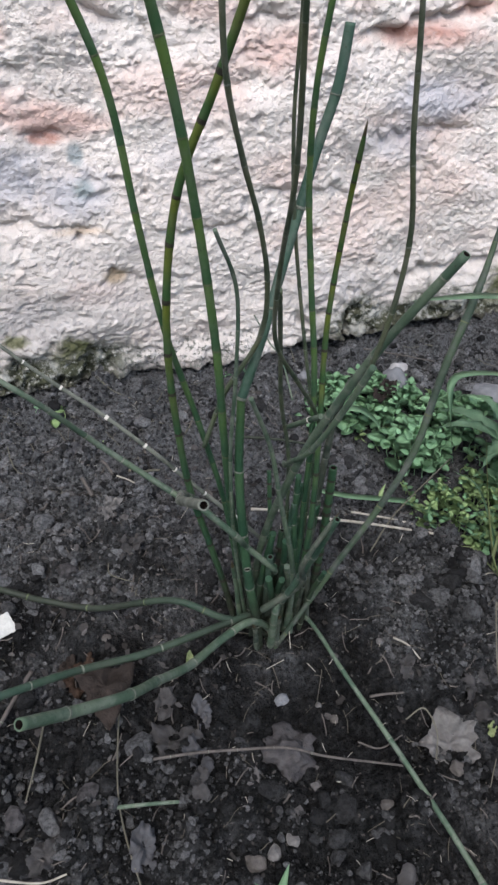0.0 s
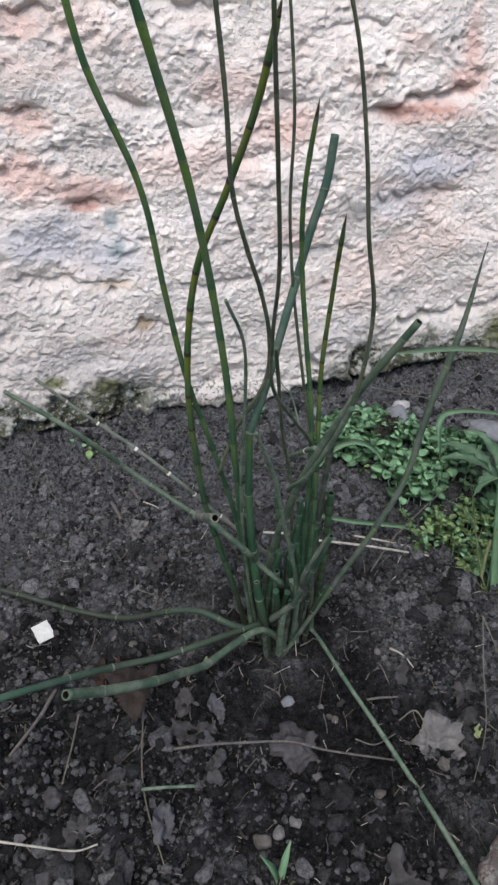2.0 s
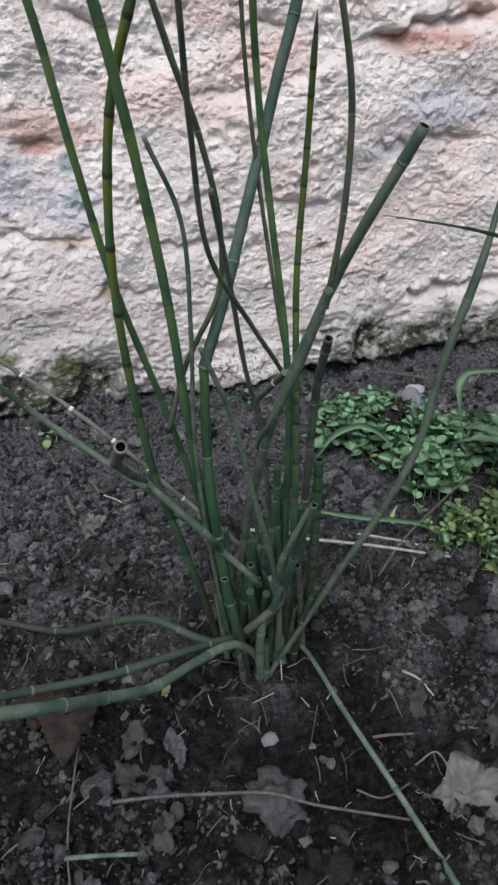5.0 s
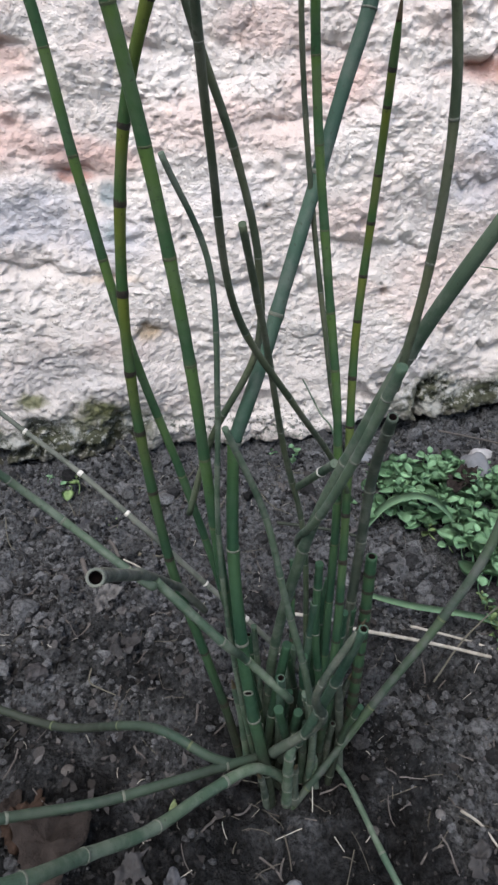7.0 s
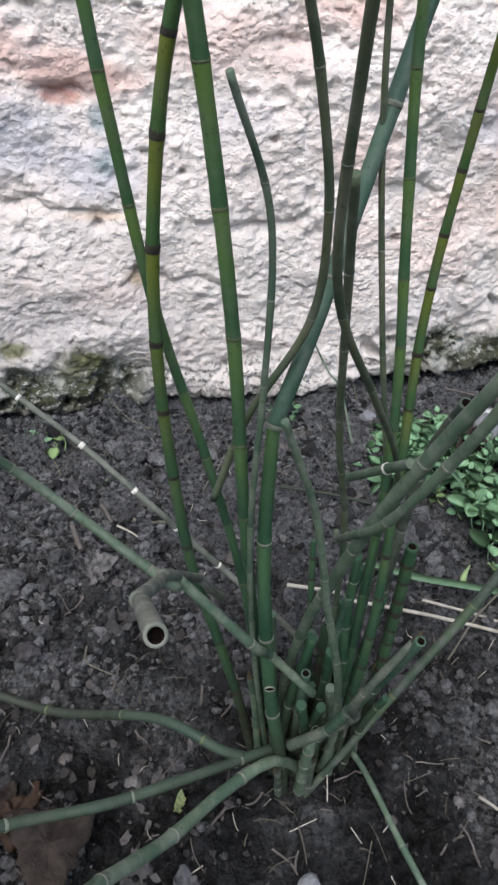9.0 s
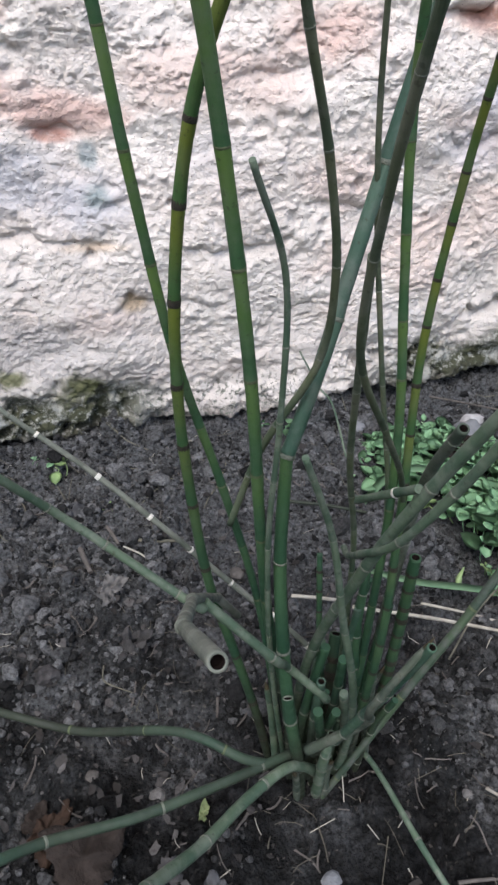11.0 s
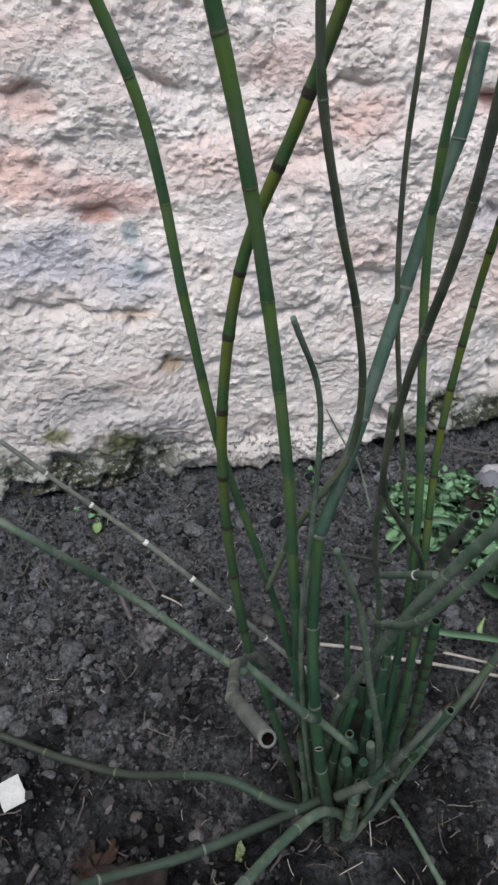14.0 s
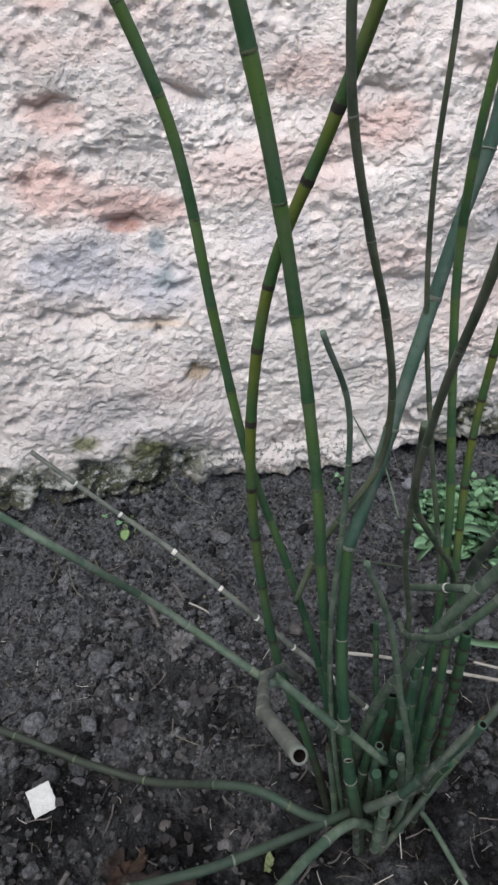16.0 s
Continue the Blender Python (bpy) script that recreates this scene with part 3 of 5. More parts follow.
def stem(parent, pts, r0, r1, paint, joints="green", gap=0.036, first=0.03, end="cut", label="", steps=110, dense=1.0, resting=False):
    """One horsetail stem from its foot to its tip. end: open, cut or point. gap: between joints at the foot; dense: how much closer they get to the tip."""
    line = glide(pts, steps)
    if resting:
        rest = soil(line[:, 0], line[:, 1]) + 0.8 * r0
        rest = np.array([rest[max(0, k - 9) : k + 10].max() for k in range(steps)])
        rest = np.convolve(np.pad(rest, 12, "edge"), np.full(25, 0.04), "valid")
        line[:, 2] = np.maximum(line[:, 2], rest)
    if end in ("point", "spear"):
        fine = [line[-5 + k // 4] + (line[-4 + k // 4] - line[-5 + k // 4]) * (k % 4) / 4 for k in range(16)]
        line = np.vstack([line[:-5], fine, line[-1:]])
    run = np.r_[0, np.cumsum(np.linalg.norm(np.diff(line, axis=0), axis=1))]
    total = run[-1]
    marks, s, g = [], first, gap
    while s < total - 0.004:
        marks.append(s)
        g *= dense
        s += g
    if joints == "none":
        marks = []
    radii = r0 + (r1 - r0) * (run / total)
    rnd = random.Random(int(1e5 * abs(line[0][0] + line[-1][1]) + 1e4 * total))
    marks = [m + rnd.uniform(-0.12, 0.12) * gap for m in marks]
    wave = np.sin(run * 390 + rnd.uniform(0, 6)) * 0.5 + np.sin(run * 173 + rnd.uniform(0, 6))
    radii = radii * (1 + 0.016 * wave)
    for m in marks:
        radii = radii * (1 + 0.07 * np.exp(-(((run - m) / 0.0035) ** 2)))
    if end == "point":
        radii = radii * np.clip((total - run) / 0.014, 0.06, 1) ** 0.7
    if end == "spear":
        radii = radii * np.clip((total - run) / 0.10, 0.06, 1) ** 0.8
    knots = [-0.02] + sorted(marks) + [total + 0.03]
    phase = np.interp(run, knots, np.arange(len(knots)) + rnd.randint(0, 40))
    ob = part("stem", tube(line, radii, open_end=end == "open", phase=phase), paint, parent, label)
    if end == "open":
        ob.data.materials.append(HOLLOW_SHADE)
    for m in marks:
        i = int(np.clip(np.searchsorted(run, m), 1, len(run) - 2))
        way = Vector(line[i + 1] - line[i - 1]).normalized()
        w = (m - run[i - 1]) / max(1e-9, run[i] - run[i - 1])
        place = line[i - 1] + (line[i] - line[i - 1]) * w
        r = float(np.interp(m, run, radii))
        j = new("joint", BANDS[joints])
        j.parent = ob
        j.matrix_basis = Matrix.Translation(place) @ way.to_track_quat("Z", "Y").to_matrix().to_4x4() @ Matrix.Rotation(rnd.uniform(0, 6), 4, "Z") @ Matrix.Rotation(rnd.uniform(-0.09, 0.09), 4, "X") @ Matrix.Diagonal((r, r, r * rnd.uniform(0.6, 1.4), 1))
    if end == "open":
        # a near-black disc inside the open end paints its inner shade
        p = line[-1] - (line[-1] - line[-3]) / np.linalg.norm(line[-1] - line[-3]) * r1 * 1.3
        bm = bmesh.new()
        bmesh.ops.create_circle(bm, cap_ends=True, segments=14, radius=r1 * 0.66)
        q = Vector(line[-1] - line[-3]).to_track_quat("Z", "Y").to_matrix().to_4x4()
        bmesh.ops.transform(bm, matrix=Matrix.Translation(p) @ q, verts=bm.verts)
        part("pith", bm, HOLLOW_SHADE, ob, "dark disc painted as the shade inside the broken end")
    if end in ("point", "spear"):
        k = max(2, int(np.searchsorted(run, total - 0.009)))
        part("tip", tube(line[k:], radii[k:] * 1.05), TIP, ob, "dark pointed tip")
    return ob


# ---- the horsetail clump ----
clump = thing("horsetail_clump", "clump of jointed green horsetail stems rooted in soil", "plant", (0, 0, -0.002))
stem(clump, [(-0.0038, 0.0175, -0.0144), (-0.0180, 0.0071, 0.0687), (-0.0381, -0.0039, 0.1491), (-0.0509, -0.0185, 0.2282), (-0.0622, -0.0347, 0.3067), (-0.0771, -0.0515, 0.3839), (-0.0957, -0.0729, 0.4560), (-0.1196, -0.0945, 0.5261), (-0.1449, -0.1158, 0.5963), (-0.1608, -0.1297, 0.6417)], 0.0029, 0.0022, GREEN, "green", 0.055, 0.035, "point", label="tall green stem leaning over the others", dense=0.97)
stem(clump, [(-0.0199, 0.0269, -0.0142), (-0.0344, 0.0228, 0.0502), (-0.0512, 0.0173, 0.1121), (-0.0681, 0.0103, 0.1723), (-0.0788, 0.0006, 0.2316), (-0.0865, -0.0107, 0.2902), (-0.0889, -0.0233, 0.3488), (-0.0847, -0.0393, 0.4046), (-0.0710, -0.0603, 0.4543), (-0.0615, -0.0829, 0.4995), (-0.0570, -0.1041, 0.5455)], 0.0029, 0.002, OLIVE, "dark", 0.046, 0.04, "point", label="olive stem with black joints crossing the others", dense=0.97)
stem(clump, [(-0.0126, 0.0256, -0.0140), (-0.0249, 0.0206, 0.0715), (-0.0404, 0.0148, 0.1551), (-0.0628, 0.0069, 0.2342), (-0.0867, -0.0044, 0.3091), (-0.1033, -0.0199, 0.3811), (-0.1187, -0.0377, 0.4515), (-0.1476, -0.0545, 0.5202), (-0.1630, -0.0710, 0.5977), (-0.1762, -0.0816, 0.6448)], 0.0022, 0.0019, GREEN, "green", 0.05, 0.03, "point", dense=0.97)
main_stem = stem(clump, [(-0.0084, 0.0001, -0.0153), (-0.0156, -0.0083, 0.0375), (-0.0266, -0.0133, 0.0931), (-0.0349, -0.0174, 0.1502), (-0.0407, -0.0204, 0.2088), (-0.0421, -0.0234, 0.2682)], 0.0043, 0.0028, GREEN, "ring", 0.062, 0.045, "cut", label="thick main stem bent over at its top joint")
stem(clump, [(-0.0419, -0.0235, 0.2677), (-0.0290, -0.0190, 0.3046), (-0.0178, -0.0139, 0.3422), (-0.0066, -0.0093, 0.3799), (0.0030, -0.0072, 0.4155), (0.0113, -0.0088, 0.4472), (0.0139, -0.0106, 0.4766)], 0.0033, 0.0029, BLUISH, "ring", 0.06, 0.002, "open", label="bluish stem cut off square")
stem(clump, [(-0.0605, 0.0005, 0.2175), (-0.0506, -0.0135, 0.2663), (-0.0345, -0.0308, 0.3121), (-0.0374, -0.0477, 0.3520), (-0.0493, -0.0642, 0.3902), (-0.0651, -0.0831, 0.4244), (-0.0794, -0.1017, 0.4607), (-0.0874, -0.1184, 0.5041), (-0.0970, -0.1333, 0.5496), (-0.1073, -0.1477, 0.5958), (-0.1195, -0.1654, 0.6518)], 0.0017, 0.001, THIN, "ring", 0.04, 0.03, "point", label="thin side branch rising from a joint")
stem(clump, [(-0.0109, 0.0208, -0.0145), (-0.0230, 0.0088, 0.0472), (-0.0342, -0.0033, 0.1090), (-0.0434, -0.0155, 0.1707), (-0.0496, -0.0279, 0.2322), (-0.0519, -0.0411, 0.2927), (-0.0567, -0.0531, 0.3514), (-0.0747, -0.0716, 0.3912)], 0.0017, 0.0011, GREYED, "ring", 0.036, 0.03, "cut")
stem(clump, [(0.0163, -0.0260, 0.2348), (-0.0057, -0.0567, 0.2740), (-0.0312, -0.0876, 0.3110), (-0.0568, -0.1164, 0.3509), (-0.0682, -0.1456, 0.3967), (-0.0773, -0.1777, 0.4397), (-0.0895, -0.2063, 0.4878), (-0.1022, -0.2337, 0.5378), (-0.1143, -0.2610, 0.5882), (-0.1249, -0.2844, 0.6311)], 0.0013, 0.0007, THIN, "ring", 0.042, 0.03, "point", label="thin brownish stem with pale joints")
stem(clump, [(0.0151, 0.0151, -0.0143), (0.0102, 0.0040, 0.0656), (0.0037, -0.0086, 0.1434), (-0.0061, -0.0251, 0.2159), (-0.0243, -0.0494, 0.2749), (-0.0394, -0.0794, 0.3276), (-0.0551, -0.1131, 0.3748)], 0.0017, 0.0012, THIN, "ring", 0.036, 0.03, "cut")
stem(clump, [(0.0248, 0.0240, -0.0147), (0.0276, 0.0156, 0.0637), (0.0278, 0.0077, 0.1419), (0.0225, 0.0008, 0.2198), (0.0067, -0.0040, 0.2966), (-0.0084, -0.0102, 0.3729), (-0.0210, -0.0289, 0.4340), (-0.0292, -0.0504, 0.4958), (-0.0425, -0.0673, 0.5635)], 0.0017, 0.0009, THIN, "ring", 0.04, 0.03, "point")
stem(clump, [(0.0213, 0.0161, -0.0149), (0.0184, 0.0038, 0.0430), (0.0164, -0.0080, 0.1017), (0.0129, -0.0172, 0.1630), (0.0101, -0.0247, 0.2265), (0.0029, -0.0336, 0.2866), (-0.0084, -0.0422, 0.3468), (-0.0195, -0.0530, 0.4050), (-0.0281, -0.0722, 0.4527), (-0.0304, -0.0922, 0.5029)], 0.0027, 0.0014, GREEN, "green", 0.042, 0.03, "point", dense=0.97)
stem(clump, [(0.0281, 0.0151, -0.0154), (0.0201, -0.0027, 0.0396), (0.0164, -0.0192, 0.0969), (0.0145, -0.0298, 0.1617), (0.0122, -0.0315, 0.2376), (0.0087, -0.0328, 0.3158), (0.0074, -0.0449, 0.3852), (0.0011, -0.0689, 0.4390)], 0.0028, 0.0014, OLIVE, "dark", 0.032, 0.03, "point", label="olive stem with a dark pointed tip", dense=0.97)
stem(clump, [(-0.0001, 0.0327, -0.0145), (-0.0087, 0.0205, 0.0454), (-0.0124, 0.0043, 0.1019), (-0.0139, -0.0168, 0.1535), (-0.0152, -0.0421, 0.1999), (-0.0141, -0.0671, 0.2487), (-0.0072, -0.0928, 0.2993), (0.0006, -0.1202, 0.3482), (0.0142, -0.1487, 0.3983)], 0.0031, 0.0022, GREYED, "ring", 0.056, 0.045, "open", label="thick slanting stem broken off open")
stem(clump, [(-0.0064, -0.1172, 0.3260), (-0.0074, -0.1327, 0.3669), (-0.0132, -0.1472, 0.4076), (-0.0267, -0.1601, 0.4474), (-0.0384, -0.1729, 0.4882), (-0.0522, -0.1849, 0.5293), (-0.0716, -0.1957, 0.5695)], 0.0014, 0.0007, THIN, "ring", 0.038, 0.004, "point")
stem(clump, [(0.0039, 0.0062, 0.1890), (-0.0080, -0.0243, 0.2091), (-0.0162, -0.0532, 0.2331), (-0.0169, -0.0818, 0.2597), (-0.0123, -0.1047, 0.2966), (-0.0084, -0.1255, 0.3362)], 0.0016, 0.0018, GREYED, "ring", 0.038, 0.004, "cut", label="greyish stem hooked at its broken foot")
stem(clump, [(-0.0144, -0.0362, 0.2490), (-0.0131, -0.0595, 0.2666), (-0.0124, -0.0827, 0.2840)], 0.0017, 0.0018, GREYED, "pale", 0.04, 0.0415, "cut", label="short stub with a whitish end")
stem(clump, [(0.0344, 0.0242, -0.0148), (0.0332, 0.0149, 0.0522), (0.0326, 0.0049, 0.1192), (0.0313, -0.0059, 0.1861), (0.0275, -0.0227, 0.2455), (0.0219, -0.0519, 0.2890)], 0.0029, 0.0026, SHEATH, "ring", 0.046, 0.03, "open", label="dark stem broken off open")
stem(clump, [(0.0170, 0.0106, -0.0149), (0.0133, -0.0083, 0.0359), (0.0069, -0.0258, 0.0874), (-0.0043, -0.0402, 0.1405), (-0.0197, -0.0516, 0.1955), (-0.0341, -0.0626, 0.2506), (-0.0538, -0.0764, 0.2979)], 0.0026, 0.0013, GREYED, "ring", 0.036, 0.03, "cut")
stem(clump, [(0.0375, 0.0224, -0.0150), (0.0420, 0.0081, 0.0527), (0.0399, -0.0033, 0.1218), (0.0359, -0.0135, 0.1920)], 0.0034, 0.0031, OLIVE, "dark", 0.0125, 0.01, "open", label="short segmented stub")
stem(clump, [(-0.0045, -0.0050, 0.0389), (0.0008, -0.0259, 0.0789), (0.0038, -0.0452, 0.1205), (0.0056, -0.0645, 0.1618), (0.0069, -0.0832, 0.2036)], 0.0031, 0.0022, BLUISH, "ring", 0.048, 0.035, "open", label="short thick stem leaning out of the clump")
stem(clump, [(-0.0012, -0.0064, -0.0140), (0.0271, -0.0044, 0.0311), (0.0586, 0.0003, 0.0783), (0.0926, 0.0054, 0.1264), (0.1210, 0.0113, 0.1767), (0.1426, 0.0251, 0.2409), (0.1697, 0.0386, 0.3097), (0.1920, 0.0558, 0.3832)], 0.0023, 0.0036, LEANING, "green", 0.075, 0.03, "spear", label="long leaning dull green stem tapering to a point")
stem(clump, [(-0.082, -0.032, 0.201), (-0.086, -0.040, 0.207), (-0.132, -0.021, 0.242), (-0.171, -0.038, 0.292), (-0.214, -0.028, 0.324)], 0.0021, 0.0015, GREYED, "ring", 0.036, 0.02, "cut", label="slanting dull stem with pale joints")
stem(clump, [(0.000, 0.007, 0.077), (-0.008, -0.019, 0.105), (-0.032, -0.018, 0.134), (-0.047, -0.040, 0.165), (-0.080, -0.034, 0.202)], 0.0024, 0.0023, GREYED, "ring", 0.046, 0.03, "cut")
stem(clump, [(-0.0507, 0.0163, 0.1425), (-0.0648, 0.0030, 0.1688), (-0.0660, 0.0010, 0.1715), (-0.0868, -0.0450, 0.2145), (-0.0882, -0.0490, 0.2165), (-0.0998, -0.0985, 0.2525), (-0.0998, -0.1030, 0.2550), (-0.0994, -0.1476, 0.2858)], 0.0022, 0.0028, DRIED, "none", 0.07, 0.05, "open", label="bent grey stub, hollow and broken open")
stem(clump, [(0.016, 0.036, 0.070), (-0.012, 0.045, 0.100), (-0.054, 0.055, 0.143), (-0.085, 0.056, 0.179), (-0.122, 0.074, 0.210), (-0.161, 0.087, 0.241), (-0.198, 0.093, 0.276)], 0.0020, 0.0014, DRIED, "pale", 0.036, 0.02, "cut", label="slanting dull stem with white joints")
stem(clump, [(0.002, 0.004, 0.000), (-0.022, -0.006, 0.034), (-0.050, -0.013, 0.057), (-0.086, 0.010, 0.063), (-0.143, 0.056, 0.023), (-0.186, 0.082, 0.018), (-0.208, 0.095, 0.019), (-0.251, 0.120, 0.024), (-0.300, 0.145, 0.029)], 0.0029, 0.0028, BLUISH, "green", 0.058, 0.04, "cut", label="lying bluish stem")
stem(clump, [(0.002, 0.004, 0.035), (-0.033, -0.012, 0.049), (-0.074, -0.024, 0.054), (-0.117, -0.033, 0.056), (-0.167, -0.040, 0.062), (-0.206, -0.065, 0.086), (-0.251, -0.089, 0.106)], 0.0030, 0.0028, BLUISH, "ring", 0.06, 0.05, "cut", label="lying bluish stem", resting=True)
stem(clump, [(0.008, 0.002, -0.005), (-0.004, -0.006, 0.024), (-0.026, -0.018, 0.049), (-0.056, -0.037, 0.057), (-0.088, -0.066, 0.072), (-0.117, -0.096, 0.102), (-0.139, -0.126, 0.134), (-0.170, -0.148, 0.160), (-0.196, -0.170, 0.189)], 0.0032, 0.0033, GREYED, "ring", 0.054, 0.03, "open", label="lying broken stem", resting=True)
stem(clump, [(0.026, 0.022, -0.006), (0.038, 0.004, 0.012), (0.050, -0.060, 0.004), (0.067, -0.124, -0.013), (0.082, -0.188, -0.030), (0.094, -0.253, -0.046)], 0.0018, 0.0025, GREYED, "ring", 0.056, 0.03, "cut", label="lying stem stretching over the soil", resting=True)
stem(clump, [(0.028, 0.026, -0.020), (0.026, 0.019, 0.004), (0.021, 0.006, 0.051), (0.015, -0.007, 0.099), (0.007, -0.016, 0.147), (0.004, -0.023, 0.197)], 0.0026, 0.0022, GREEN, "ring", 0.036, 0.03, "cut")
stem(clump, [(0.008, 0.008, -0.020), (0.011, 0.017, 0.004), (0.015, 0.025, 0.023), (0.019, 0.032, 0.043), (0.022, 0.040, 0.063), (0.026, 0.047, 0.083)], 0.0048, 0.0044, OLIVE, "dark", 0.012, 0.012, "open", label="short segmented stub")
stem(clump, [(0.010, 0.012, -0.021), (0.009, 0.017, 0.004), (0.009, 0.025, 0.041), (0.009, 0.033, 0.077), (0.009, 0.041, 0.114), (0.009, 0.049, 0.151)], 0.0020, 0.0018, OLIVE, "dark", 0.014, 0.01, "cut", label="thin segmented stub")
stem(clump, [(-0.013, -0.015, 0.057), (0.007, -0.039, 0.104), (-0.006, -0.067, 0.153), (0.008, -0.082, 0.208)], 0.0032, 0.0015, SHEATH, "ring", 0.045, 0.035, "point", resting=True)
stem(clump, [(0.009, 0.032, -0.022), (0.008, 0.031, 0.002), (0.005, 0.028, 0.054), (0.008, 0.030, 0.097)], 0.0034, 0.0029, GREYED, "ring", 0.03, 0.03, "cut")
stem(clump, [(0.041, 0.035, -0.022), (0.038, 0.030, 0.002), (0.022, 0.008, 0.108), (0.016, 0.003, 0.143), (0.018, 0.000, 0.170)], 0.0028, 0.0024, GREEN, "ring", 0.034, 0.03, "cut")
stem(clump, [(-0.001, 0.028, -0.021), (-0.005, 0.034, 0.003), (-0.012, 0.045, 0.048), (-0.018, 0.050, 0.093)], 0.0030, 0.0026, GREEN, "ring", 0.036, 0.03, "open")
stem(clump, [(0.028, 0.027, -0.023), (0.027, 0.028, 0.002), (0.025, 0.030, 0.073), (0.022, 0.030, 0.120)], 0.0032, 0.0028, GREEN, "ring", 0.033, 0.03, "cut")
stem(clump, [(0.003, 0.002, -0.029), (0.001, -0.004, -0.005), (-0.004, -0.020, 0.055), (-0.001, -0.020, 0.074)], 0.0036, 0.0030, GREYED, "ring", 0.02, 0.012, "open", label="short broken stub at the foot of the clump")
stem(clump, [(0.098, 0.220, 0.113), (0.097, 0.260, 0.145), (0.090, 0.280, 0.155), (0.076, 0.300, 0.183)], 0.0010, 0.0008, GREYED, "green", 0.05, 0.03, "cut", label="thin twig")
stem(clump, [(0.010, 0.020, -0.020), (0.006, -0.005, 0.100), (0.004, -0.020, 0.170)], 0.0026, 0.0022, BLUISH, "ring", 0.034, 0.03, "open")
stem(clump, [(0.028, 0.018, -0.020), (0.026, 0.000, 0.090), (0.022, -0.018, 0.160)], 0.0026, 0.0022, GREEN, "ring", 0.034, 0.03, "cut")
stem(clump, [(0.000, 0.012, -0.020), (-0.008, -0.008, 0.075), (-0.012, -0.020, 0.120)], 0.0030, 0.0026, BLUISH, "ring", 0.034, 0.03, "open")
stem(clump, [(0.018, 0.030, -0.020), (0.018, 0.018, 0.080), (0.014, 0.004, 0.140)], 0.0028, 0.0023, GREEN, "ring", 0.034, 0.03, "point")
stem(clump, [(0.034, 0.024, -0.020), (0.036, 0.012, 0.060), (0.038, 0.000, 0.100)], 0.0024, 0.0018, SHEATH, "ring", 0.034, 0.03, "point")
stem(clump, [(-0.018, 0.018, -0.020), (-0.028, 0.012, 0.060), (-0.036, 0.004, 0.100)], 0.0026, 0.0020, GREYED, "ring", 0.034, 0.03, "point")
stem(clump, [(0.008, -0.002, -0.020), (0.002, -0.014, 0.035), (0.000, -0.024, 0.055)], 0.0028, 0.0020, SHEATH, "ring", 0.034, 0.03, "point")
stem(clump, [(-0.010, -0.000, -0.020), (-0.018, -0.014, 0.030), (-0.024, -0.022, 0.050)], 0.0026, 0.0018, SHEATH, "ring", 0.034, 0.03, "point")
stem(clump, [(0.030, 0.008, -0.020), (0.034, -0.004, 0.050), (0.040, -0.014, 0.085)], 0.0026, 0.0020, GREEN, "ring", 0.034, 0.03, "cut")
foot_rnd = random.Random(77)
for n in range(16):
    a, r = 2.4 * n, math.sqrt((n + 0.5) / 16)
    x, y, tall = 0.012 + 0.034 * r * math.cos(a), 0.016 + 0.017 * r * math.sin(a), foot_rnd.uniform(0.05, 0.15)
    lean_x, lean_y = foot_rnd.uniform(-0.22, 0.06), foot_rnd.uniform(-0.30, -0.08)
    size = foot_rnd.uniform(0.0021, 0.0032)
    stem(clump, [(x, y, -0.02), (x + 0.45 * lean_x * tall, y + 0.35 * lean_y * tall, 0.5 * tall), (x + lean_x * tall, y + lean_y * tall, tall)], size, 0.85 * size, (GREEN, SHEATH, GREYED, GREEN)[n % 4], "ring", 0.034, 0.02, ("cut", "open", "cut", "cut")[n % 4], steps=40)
knot, out_way = Vector((-0.0301, -0.0186, 0.1103)), Vector((-0.145, -0.984, -0.107))
turn = out_way.to_track_quat("Z", "Y").to_matrix().to_4x4()
# no real opening: a flattened near-black ball paints the hole's shade
hole = bmesh.new()
bmesh.ops.create_uvsphere(hole, u_segments=14, v_segments=8, radius=1.0)
bmesh.ops.transform(hole, matrix=Matrix.Translation(knot) @ turn @ Matrix.Diagonal((0.0023, 0.0015, 0.0009, 1)), verts=hole.verts)
part("knot_hole", hole, HOLLOW_SHADE, main_stem, "small dark oval cap painted as a shaded round hole")
rim = tube(np.array([knot + 0.0004 * out_way + turn.to_3x3() @ Vector((0.0026 * math.cos(a), 0.0018 * math.sin(a), 0)) for a in np.linspace(0, 2 * math.pi, 17)]), np.full(17, 0.0005), 8)
part("hole_rim", rim, BAND_RING, main_stem, "pale rim of the hole")

# ---- loose soil, straw and stones ----
def ball(fine):
    """The points and triangles of a round body, and two dozen sets of bumps for it."""
    bm = bmesh.new()
    bmesh.ops.create_icosphere(bm, subdivisions=fine, radius=1.0)
    places, triangles = np.array([v.co[:] for v in bm.verts]), [[v.index for v in f.verts] for f in bm.faces]
    bm.free()
    bumps = np.array([[0.16 * noise.fractal(Vector(v) * 1.9 + Vector((k * 7.1, 0, 0)), 0.8, 2.0, 4) for v in places] for k in range(24)])
    return places, triangles, bumps


ICO_V, ICO_F, _ = ball(1)
MID_V, MID_F, MID_BUMPS = ball(2)
BALL_V, BALL_F, BALL_BUMPS = ball(3)


def joined(name, verts, faces, material, smooth_faces=False):
    me = bpy.data.meshes.new(name)
    me.from_pydata(verts, [], faces)
    if smooth_faces:
        me.polygons.foreach_set("use_smooth", np.ones(len(faces), bool))
    me.materials.append(material)
    return new(name, me)


